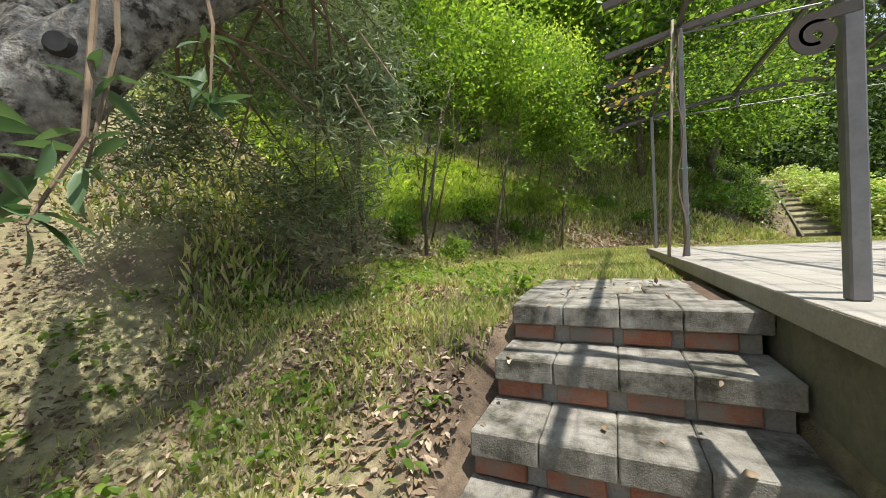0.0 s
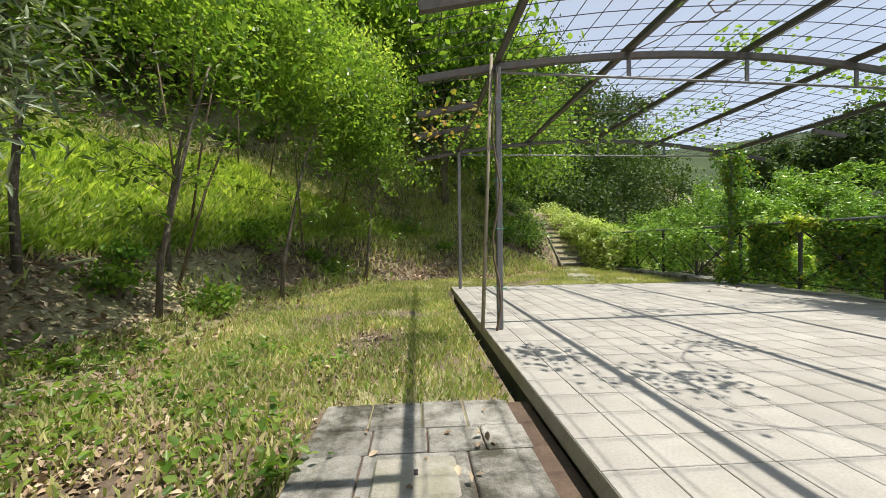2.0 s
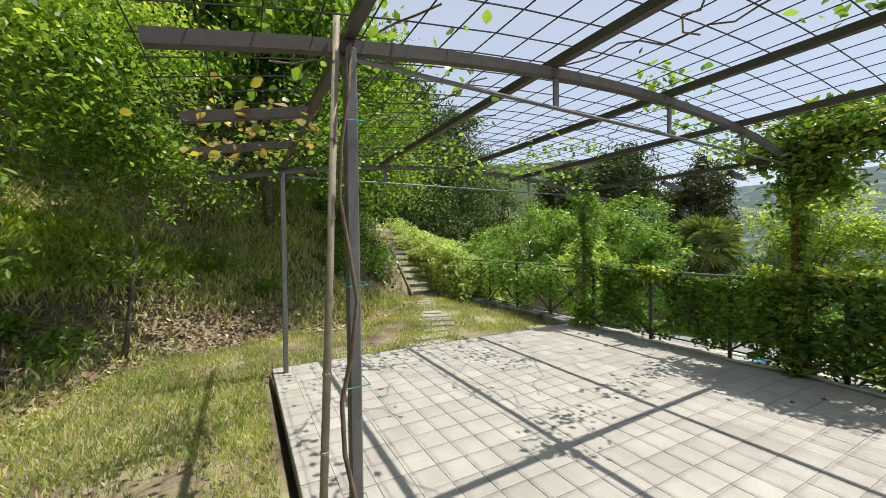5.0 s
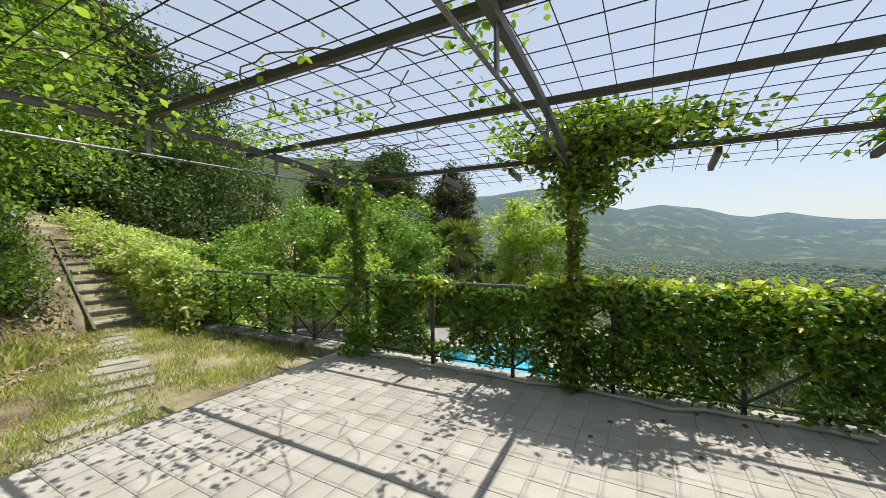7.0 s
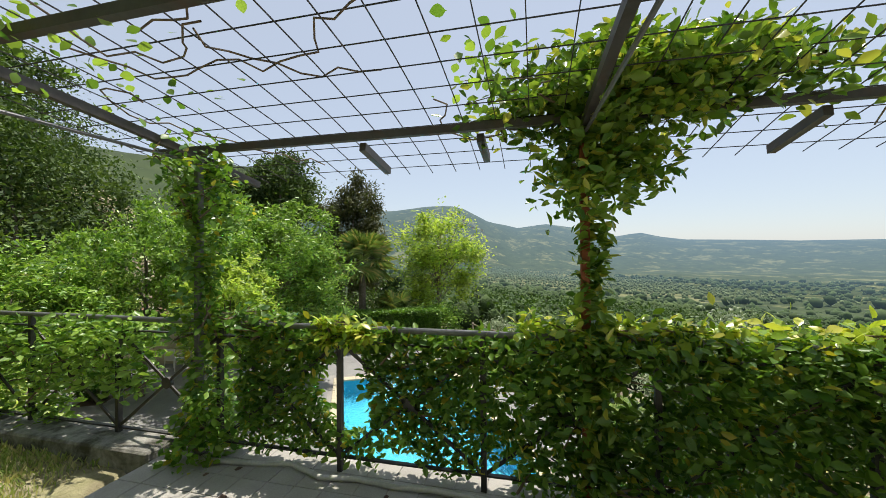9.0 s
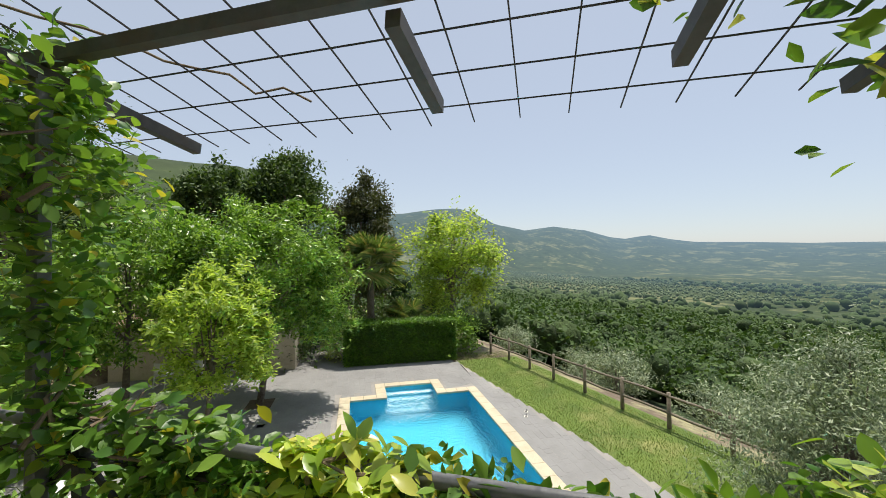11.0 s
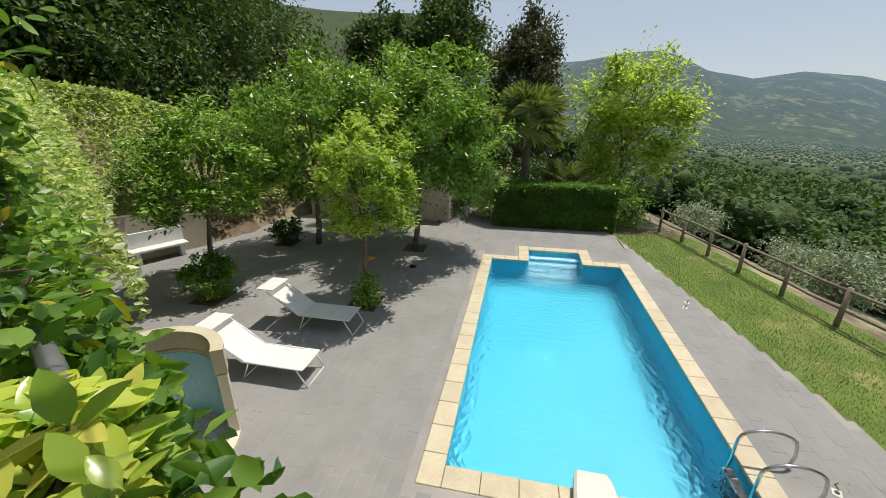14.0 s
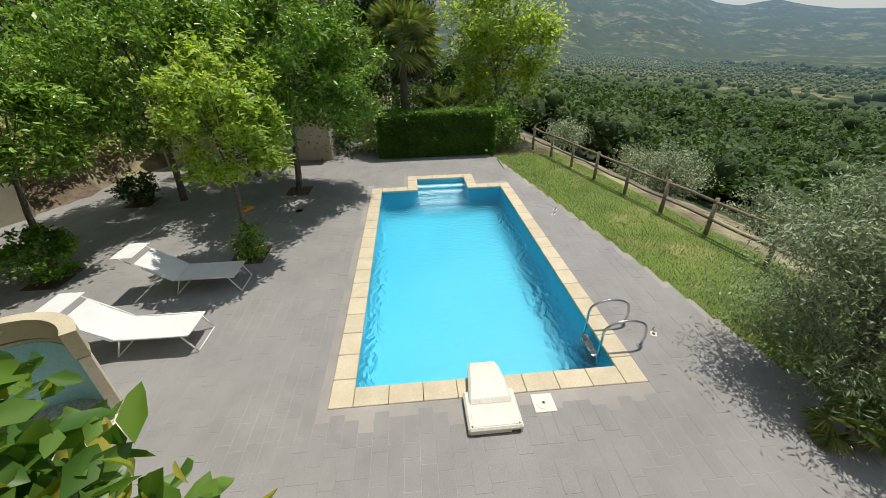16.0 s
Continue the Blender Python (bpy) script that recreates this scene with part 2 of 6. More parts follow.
class Mesh:
    """Collects vertices and faces, then becomes one mesh object."""

    def __init__(self):
        self.v, self.f = [], []

    def add(self, verts, faces, m=None):
        n = len(self.v)
        self.v += [tuple(m @ Vector(q)) for q in verts] if m is not None else [tuple(q) for q in verts]
        self.f += [tuple(n + i for i in f) for f in faces]
        return self

    def box(self, x0, y0, z0, x1, y1, z1, c=0.0, m=None):
        if c <= 0:
            v = [(x, y, z) for z in (z0, z1) for y in (y0, y1) for x in (x0, x1)]
            return self.add(v, [(0, 2, 3, 1), (4, 5, 7, 6), (0, 1, 5, 4), (2, 6, 7, 3), (0, 4, 6, 2), (1, 3, 7, 5)], m)
        bm = bmesh.new()
        bmesh.ops.create_cube(bm, size=1)
        bmesh.ops.scale(bm, vec=(x1 - x0, y1 - y0, z1 - z0), verts=bm.verts)
        bmesh.ops.translate(bm, vec=((x0 + x1) / 2, (y0 + y1) / 2, (z0 + z1) / 2), verts=bm.verts)
        bmesh.ops.bevel(bm, geom=bm.edges[:], offset=c, segments=1, affect="EDGES")
        bm.verts.index_update()
        self.add([q.co.copy() for q in bm.verts], [[q.index for q in f.verts] for f in bm.faces], m)
        bm.free()
        return self

    def tube(self, pts, r, n=8, cap=True):
        """A round bar along pts; r is one radius or one for each point."""
        pts = [Vector(p) for p in pts]
        rs = r if isinstance(r, (list, tuple)) else [r] * len(pts)
        base, up = len(self.v), None
        for i, p in enumerate(pts):
            d = (pts[min(i + 1, len(pts) - 1)] - pts[max(i - 1, 0)]).normalized()
            if up is None:
                up = Vector((0, 0, 1)) if abs(d.z) < 0.9 else Vector((1, 0, 0))
            a = d.cross(up).normalized()
            up = a.cross(d).normalized()
            for k in range(n):
                t = 2 * math.pi * k / n
                self.v.append(tuple(p + rs[i] * (math.cos(t) * a + math.sin(t) * up)))
        for i in range(len(pts) - 1):
            for k in range(n):
                j = (k + 1) % n
                self.f.append((base + i * n + k, base + i * n + j, base + (i + 1) * n + j, base + (i + 1) * n + k))
        if cap:
            self.f.append(tuple(base + k for k in reversed(range(n))))
            self.f.append(tuple(base + (len(pts) - 1) * n + k for k in range(n)))
        return self

    def bar(self, pts, w, h, up=(0, 0, 1)):
        """A bar of rectangular section along pts: w across, h along up."""
        pts = [Vector(p) for p in pts]
        up, base = Vector(up), len(self.v)
        for i, p in enumerate(pts):
            d = (pts[min(i + 1, len(pts) - 1)] - pts[max(i - 1, 0)]).normalized()
            a = d.cross(up).normalized()
            u = a.cross(d).normalized()
            for s, q in ((-1, -1), (1, -1), (1, 1), (-1, 1)):
                self.v.append(tuple(p + a * s * w / 2 + u * q * h / 2))
        for i in range(len(pts) - 1):
            for k in range(4):
                j = (k + 1) % 4
                self.f.append((base + i * 4 + k, base + i * 4 + j, base + i * 4 + 4 + j, base + i * 4 + 4 + k))
        e = base + (len(pts) - 1) * 4
        self.f += [(base + 3, base + 2, base + 1, base), (e, e + 1, e + 2, e + 3)]
        return self

    def data(self, name, mat, smooth=False):
        me = bpy.data.meshes.new(name)
        me.from_pydata(self.v, [], self.f)
        me.materials.append(mat)
        if smooth:
            me.polygons.foreach_set("use_smooth", [True] * len(me.polygons))
        me.update()
        return me

    def ob(self, name, mat, parent=None, label="", smooth=False):
        return link_part(new(name, self.data(name, mat, smooth)), parent, label)


def thing(name, label, category, group="", kind="", at=(0, 0, 0)):
    ob = new(name)
    ob.location = at
    return tagged(ob, label, category, group, kind)


def setting(ob, label, category):
    return tagged(ob, label, category, "", "structure")


RNG = np.random.default_rng(7)


def unit(n):
    v = RNG.normal(size=(n, 3))
    return v / np.linalg.norm(v, axis=1)[:, None]


def leaf_mesh(name, pos, size, mat, up=0.4, ratio=0.45, droop=0.0, vary=0.4, fold=0.15, facing=None):
    """One leaf per row of pos: a pointed blade of two halves folded at the midrib."""
    n = len(pos)
    d = unit(n)
    d[:, 2] = d[:, 2] * 0.6 - droop
    d /= np.linalg.norm(d, axis=1)[:, None]
    nn = unit(n)
    nn[:, 2] += up * 2
    if facing is not None:
        nn += facing
    s = np.cross(d, nn)
    s /= np.linalg.norm(s, axis=1)[:, None] + 1e-9
    u = np.cross(s, d)
    L = size * (1 + vary * (RNG.random(n) * 2 - 1))[:, None]
    W = L * ratio
    v = np.empty((n, 6, 3))
    v[:, 0] = pos
    v[:, 1] = pos + d * L * 0.42 + s * W * 0.5 + u * W * fold
    v[:, 2] = pos + d * L * 0.8 + s * W * 0.3 + u * W * fold * 0.3
    v[:, 3] = pos + d * L - u * L * 0.08
    v[:, 4] = pos + d * L * 0.8 - s * W * 0.3 + u * W * fold * 0.3
    v[:, 5] = pos + d * L * 0.42 - s * W * 0.5 + u * W * fold
    me = bpy.data.meshes.new(name)
    me.vertices.add(n * 6)
    me.vertices.foreach_set("co", v.reshape(-1))
    i = np.arange(n)[:, None] * 6
    f = np.concatenate([i + np.array([[0, 1, 2, 3]]), i + np.array([[0, 3, 4, 5]])], axis=1).reshape(-1)
    me.loops.add(n * 8)
    me.loops.foreach_set("vertex_index", f.astype(np.int32))
    me.polygons.add(n * 2)
    me.polygons.foreach_set("loop_start", np.arange(n * 2, dtype=np.int32) * 4)
    me.polygons.foreach_set("loop_total", np.full(n * 2, 4, dtype=np.int32))
    me.materials.append(mat)
    me.update(calc_edges=True)
    return me


def broad_leaf_mesh(name, pos, size, mat, up=0.6, ratio=0.45, vary=0.35, out=None):
    """Near leaves: a rounded blade with a sunken midrib, a curved tip and a short stalk."""
    n = len(pos)
    d = unit(n)
    d[:, 2] = d[:, 2] * 0.7
    if out is not None:
        d += out
    d /= np.linalg.norm(d, axis=1)[:, None]
    nn = unit(n) * 0.6
    nn[:, 2] += up * 2
    s = np.cross(d, nn)
    s /= np.linalg.norm(s, axis=1)[:, None] + 1e-9
    u = np.cross(s, d)
    L = size * (1 + vary * (RNG.random(n) * 2 - 1))[:, None]
    curl = (0.1 + 0.2 * RNG.random(n))[:, None]
    ts, ws = (0.0, 0.12, 0.3, 0.52, 0.74, 0.9, 1.0), (0.03, 0.10, 0.72, 1.0, 0.8, 0.4, 0.02)
    v = np.empty((n, 21, 3))
    for k, (t, w) in enumerate(zip(ts, ws)):
        c = pos + d * L * t - u * L * curl * t * t
        e = s * L * ratio * 0.5 * w
        v[:, 3 * k] = c + e + u * L * 0.035 * w
        v[:, 3 * k + 1] = c - u * L * 0.012
        v[:, 3 * k + 2] = c - e + u * L * 0.035 * w
    quads = []
    for k in range(6):
        for j in range(2):
            quads.append((3 * k + j, 3 * k + j + 1, 3 * k + j + 4, 3 * k + j + 3))
    q = np.array(quads).reshape(1, -1)
    f = (np.arange(n)[:, None] * 21 + q).reshape(-1)
    me = bpy.data.meshes.new(name)
    me.vertices.add(n * 21)
    me.vertices.foreach_set("co", v.reshape(-1))
    me.loops.add(n * 48)
    me.loops.foreach_set("vertex_index", f.astype(np.int32))
    me.polygons.add(n * 12)
    me.polygons.foreach_set("loop_start", np.arange(n * 12, dtype=np.int32) * 4)
    me.polygons.foreach_set("loop_total", np.full(n * 12, 4, dtype=np.int32))
    me.polygons.foreach_set("use_smooth", [True] * (n * 12))
    me.materials.append(mat)
    me.update(calc_edges=True)
    return me


def quad_mesh(name, pos, size, mat, up=0.3, ratio=0.6, vary=0.4):
    """A cheaper leaf: one pointed diamond for each row of pos."""
    n = len(pos)
    d, nn = unit(n), unit(n)
    nn[:, 2] += up * 2
    s = np.cross(d, nn)
    s /= np.linalg.norm(s, axis=1)[:, None] + 1e-9
    L = size * (1 + vary * (RNG.random(n) * 2 - 1))[:, None]
    v = np.empty((n, 4, 3))
    v[:, 0], v[:, 2] = pos, pos + d * L
    v[:, 1], v[:, 3] = pos + d * L * 0.45 + s * L * ratio * 0.5, pos + d * L * 0.45 - s * L * ratio * 0.5
    me = bpy.data.meshes.new(name)
    me.vertices.add(n * 4)
    me.vertices.foreach_set("co", v.reshape(-1))
    me.loops.add(n * 4)
    me.loops.foreach_set("vertex_index", np.arange(n * 4, dtype=np.int32))
    me.polygons.add(n)
    me.polygons.foreach_set("loop_start", np.arange(n, dtype=np.int32) * 4)
    me.polygons.foreach_set("loop_total", np.full(n, 4, dtype=np.int32))
    me.materials.append(mat)
    me.update(calc_edges=True)
    return me


def crown_points(n, c, r, clumps=60, spread=0.22, low=-0.8, shell=0.55):
    """Leaf places: clumps near the shell of an ellipsoid, uneven in size and reach."""
    k = unit(clumps * 3)
    k = k[k[:, 2] > low][:clumps]
    reach = shell + (1.05 - shell) * RNG.random(len(k)) ** 0.7
    bump = np.array([0.85 + 0.35 * noise.noise(Vector(q) * 1.7 + Vector(c)) for q in k])
    cc = k * (reach * bump)[:, None]
    w = RNG.random(len(k)) + 0.4
    idx = RNG.choice(len(k), n, p=w / w.sum())
    off = RNG.normal(size=(n, 3)) * (spread * (0.6 + 0.8 * RNG.random(len(k)))[idx])[:, None]
    off[:, 2] *= 0.7
    return (cc[idx] + off) * np.array(r) + np.array(c), cc * np.array(r) + np.array(c)


def tree(name, label, base, height, c, r, n, leaf, mat, trunk=0.08, bark=None, limbs=9, clumps=60, spread=0.2, ratio=0.45, group="", fine=True, low=-0.8, shell=0.55, lean=(0, 0), category="tree"):
    """A tapered trunk with limbs and a crown of many leaves in uneven clumps."""
    t = thing(name, label, category, group, at=base)
    b = Vector(base)
    top = Vector(c) - b
    tr = Mesh()
    pts, rs = [], []
    for i in range(7):
        q = i / 6
        pts.append(Vector((top.x * q + lean[0] * math.sin(q * 3), top.y * q + lean[1] * math.sin(q * 3), -0.1 + (top.z + 0.1 + r[2] * 0.3) * q)) + Vector((random.uniform(-1, 1), random.uniform(-1, 1), 0)) * trunk * 0.4)
        rs.append(trunk * (1.25 - q))
    tr.tube(pts, rs, 9)
    pos, cl = crown_points(n, (0, 0, 0), r, clumps, spread, low, shell)
    for k in range(min(limbs, len(cl))):
        e = Vector(cl[k]) + top
        q = random.uniform(0.45, 0.8)
        s = pts[int(q * 6)]
        mid = (s + e) / 2 + Vector((0, 0, 0.12 * (e - s).length))
        tr.tube([s, mid, e], [trunk * 0.4, trunk * 0.25, trunk * 0.08], 5, False)
    tr.ob("trunk", bark or M_BARK, t, "", True)
    pos = pos + np.array(top)
    me = leaf_mesh("crown", pos, leaf, mat, up=0.8, ratio=ratio) if fine else quad_mesh("crown", pos, leaf, mat, up=0.7, ratio=ratio)
    link_part(new("crown", me), t)
    return t


def bush(name, label, c, r, n, leaf, mat, ratio=0.5, clumps=50, spread=0.22, fine=True, group="", category="shrub", low=-0.9, shell=0.5, base=None):
    base = base or (c[0], c[1], c[2] - r[2])
    t = thing(name, label, category, group, at=base)
    b = np.array(base)
    pos, cl = crown_points(n, np.array(c) - b, r, clumps, spread, low, shell)
    me = leaf_mesh("foliage", pos, leaf, mat, ratio=ratio) if fine else quad_mesh("foliage", pos, leaf, mat, ratio=ratio)
    link_part(new("foliage", me), t)
    st = Mesh()
    for q in cl[:8]:
        e = Vector(q)
        st.tube([(random.uniform(-.05, .05), random.uniform(-.05, .05), -0.08), (e.x * 0.4, e.y * 0.4, e.z * 0.6), e], [0.018, 0.012, 0.004], 5, False)
    st.ob("stems", M_TWIG, t)
    return t

# ---- ground ----
A0 = radians(27.8)
UX, UY, VX, VY = math.cos(A0), math.sin(A0), math.sin(A0), -math.cos(A0)
DECK = -3.1


def pw(a, b, z=DECK):
    """From the pool's own axes, a along and b across, to the world."""
    return (7.97 + a * UX + b * VX, 8.05 + a * UY + b * VY, z)


POOL_M = Matrix(((UX, VX, 0, 7.97), (UY, VY, 0, 8.05), (0, 0, 1, 0), (0, 0, 0, 1)))
FOOT = [(-2.6, -40), (-2.6, 0), (-2.2, 3), (-2.2, 6), (-1.3, 8.6), (0.4, 9.5), (2.2, 9.6), (3.5, 10.9), (4.25, 12.5), (4.5, 16.5), (3.9, 21), (9, 26), (16, 30), (40, 46)]


def foot_side(x, y):
    """Distance into the hill from the foot of the bank, negative on the garden's side."""
    best, side = 1e9, -1
    for (x0, y0), (x1, y1) in zip(FOOT, FOOT[1:]):
        dx, dy = x1 - x0, y1 - y0
        t = min(1, max(0, ((x - x0) * dx + (y - y0) * dy) / (dx * dx + dy * dy)))
        ex, ey = x - x0 - t * dx, y - y0 - t * dy
        d = math.hypot(ex, ey)
        if d < best:
            best, side = d, (1 if dx * ey - dy * ex > 0 else -1)
    return best * side


# skyline: bearing in degrees, its height in degrees as seen from the terrace, and how far the ridge stands
RIDGE_B = (-180, -60, -35, -30, -25, -19, -16, -13.9, -11, -9, -6, -1.7, 2.5, 7, 10, 12.5, 16, 21, 30, 50, 80, 120, 180)
RIDGE_E = (1.0, 1.0, 1.05, 1.1, 1.3, 1.5, 2.0, 2.55, 2.1, 2.4, 3.4, 4.0, 3.6, 4.6, 6.3, 6.95, 6.9, 6.2, 5.9, 9.2, 9, 4, 1.0)
RIDGE_D = (4400, 4400, 4400, 4400, 4400, 4400, 4400, 4400, 4300, 4200, 4000, 3800, 3600, 3300, 3100, 3000, 3000, 3100, 3400, 3600, 3600, 3600, 4400)


def far_hills(x, y, g):
    d, b = math.hypot(x - 5, y - 5), math.degrees(math.atan2(y - 5, x - 5))
    top, dist = 1.5 + float(np.interp(b, RIDGE_B, RIDGE_D)) * math.tan(radians(float(np.interp(b, RIDGE_B, RIDGE_E)))), float(np.interp(b, RIDGE_B, RIDGE_D))
    foot = float(np.interp(top, (80, 260), (0.5, 0.42)))
    q = min(1.0, max(0.0, (d - foot * dist) / ((1 - foot) * dist)))
    up = q * q * (3 - 2 * q)
    if d > dist:
        up = max(0.0, 1 - (d - dist) / 900)
    lump = noise.noise(Vector((x * 0.0021, y * 0.0021, 2))) * 34 + noise.noise(Vector((x * 0.006, y * 0.006, 8))) * 14
    return g + (top - g) * up + lump * min(1.0, d / 1500) * (1 - up) * (0.3 + up)


def steps_between(v, xs, zs):
    return float(np.interp(v, xs, zs))


def ground_z(x, y):
    s = foot_side(x, y)
    nz = noise.noise(Vector((x * 0.8, y * 0.8, 0))) * 0.06 + noise.noise(Vector((x * 0.23, y * 0.23, 3))) * 0.15
    base = steps_between(y, (-0.2, 1.9, 3.0, 7.4, 9, 12.3, 12.6, 15.8, 24), (-1.25, -0.24, -0.13, -0.10, -0.05, -0.03, 0.2, 1.8, 3.2))
    if x > 5.62:
        g = DECK - 0.08
        fl = ((x - 15.42) * 4.59 - (y - 2.09) * 5.51) / 7.17
        if fl > 0.3:
            g -= steps_between(fl - 0.3, (0, 3, 10, 30, 60, 150, 400, 1200, 3000, 6000), (0, 0.9, 4.6, 12, 18, 30, 54, 88, 110, 120))
            g += nz * min(3.0, fl * 0.2)
        if math.hypot(x, y) > 600:
            g = far_hills(x, y, g)
        pa, pb = (x - 7.97) * UX + (y - 8.05) * UY, (x - 7.97) * VX + (y - 8.05) * VY
        if -0.9 < pa < 10.5 and -0.9 < pb < 5.5:
            g = -5.2
        if y > 20.5 and x < 40:
            g = max(g, min(1.6, (y - 20.5) * 1.2 + DECK) - 0.12 * max(0, x - 9) * 2)
    elif x > 0.6 and y < 7.5:
        g = -0.4 if x < 5.2 else -0.4
    else:
        g = base + (nz * 0.35 if x < 0.4 else 0)
        if x > -0.5 and y < 1.9:
            g -= 0.28
    if s > 0:
        up = steps_between(s, (0, 0.4, 3.5, 8, 30, 200), (0, 0.22, 2.5, 5.2, 16, 50))
        g = max(g, base + up + nz * min(1.5, s)) if x < 9 or s > 0.5 else g
        if x > 5.62:
            g = max(DECK - 0.08, min(g, DECK + s * 1.5)) if s < 4 else g
    return g


def graded(lo, hi, step, far, grow=1.085):
    mid = list(np.arange(lo, hi + 1e-6, step))
    out, d, q = [], step, hi
    while q < far:
        d *= grow
        q += d
        out.append(q)
    back, d, q = [], step, lo
    while q > -far:
        d *= grow
        q -= d
        back.append(q)
    return back[::-1] + mid + out


XS = sorted([q for q in graded(-9, 7, 0.3, 4700) if abs(q - 0.58) > 0.1 and abs(q - 5.6) > 0.12] + [0.54, 0.63, 5.58, 5.66])
YS = graded(-3, 14, 0.3, 4700)
ZG = [[ground_z(x, y) for x in XS] for y in YS]


def sheet(name, mat, keep):
    nx = len(XS)
    used, v, f = {}, [], []
    for j in range(len(YS) - 1):
        for i in range(nx - 1):
            if keep(XS[i], YS[j]):
                ids = []
                for jj, ii in ((j, i), (j, i + 1), (j + 1, i + 1), (j + 1, i)):
                    k = jj * nx + ii
                    if k not in used:
                        used[k] = len(v)
                        v.append((XS[ii], YS[jj], ZG[jj][ii]))
                    ids.append(used[k])
                f.append(tuple(ids))
    m = Mesh()
    m.v, m.f = v, f
    return m.ob(name, mat, None, "", True)


def ground_material():
    m = surf("garden_earth", (0.085, 0.06, 0.042), (0.25, 0.19, 0.135), 2.6, 26, 0.95, 0.8, dist=0.03)
    nt = m.node_tree
    p = nt.nodes["Principled BSDF"]
    old = p.inputs["Base Color"].links[0].from_socket
    pos = nt.nodes.new("ShaderNodeNewGeometry").outputs["Position"]
    g = ramp2(nt, noise_node(nt, 9, 5, 0.7, pos), (0.23, 0.22, 0.10), (0.45, 0.41, 0.24))
    fac = ramp2(nt, noise_node(nt, 0.55, 5, 0.65, pos), (0, 0, 0), (1, 1, 1), 0.44, 0.63)
    nt.links.new(mixc(nt, fac, old, g), p.inputs["Base Color"])
    return m


def far_material(name, near, far, glow, d0, d1, c_haze, c1=(0.03, 0.062, 0.02), c2=(0.075, 0.112, 0.04), field=True):
    """Distance: wooded plain and hills; summer haze painted in as a blue glow."""
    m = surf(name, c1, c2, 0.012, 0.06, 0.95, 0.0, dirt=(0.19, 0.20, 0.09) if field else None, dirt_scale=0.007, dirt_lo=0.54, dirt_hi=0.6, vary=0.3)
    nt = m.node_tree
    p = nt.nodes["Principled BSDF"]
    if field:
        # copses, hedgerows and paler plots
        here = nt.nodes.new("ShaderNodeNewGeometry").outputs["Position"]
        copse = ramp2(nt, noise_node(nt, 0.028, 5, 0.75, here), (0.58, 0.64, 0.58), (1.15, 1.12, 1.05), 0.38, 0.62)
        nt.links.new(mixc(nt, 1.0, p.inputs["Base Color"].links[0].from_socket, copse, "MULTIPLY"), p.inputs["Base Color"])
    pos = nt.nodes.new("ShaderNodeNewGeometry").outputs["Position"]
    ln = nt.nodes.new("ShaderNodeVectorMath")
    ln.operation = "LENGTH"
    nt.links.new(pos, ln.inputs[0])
    # share of painted haze, growing from near to far with distance
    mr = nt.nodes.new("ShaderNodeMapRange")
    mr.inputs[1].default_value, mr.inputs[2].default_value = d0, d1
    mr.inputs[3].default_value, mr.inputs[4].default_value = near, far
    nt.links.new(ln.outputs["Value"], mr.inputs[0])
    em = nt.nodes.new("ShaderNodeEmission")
    em.inputs[0].default_value, em.inputs[1].default_value = (*c_haze, 1), glow
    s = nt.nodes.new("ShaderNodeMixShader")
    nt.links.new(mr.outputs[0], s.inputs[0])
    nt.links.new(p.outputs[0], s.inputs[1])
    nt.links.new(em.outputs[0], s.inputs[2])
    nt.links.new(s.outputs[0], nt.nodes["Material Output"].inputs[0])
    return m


M_GROUND = ground_material()
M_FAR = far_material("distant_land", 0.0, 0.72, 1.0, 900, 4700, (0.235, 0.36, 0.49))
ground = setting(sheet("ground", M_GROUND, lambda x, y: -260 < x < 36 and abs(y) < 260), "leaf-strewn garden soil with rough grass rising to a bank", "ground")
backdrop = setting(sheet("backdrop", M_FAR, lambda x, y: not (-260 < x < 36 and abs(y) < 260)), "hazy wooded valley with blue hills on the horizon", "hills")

# ---- terrace ----
TX0, TX1, TY0, TY1 = 0.575, 5.56, -3.0, 7.58
slab = setting(Mesh().box(TX0 + 0.02, TY0, -0.09, TX1 - 0.02, TY1 - 0.01, -0.005).ob("floor_terrace", M_JOINT), "pale grey tiled terrace with dark joints", "terrace floor")
wall = Mesh().box(TX0 + 0.06, TY0, -1.6, TX0 + 0.3, TY1 - 0.05, -0.09).ob("wall_west", M_WALL)
setting(wall, "mossy dark plastered wall under the terrace edge", "wall")
setting(Mesh().box(TX1 - 0.28, TY0, -3.4, TX1 - 0.03, 12.2, -0.09).ob("wall_east", M_WALL), "tall retaining wall below the terrace", "wall")
setting(Mesh().box(TX0 + 0.3, TY1 - 0.3, -0.6, TX1 - 0.28, TY1 - 0.04, -0.09).ob("wall_north", M_WALL), "low wall under the terrace end", "wall")
setting(Mesh().box(TX0 + 0.3, TY0, -1.6, TX1 - 0.28, TY0 + 0.25, -0.09).ob("wall_south", M_WALL), "low wall closing the terrace", "wall")
kerb = setting(Mesh().box(TX1 - 0.36, TY1 + 0.01, -0.3, TX1 - 0.02, 12.2, 0.06, 0.015).ob("kerb", M_CONC), "grey concrete kerb under the railing", "kerb")
TILE = 0.2


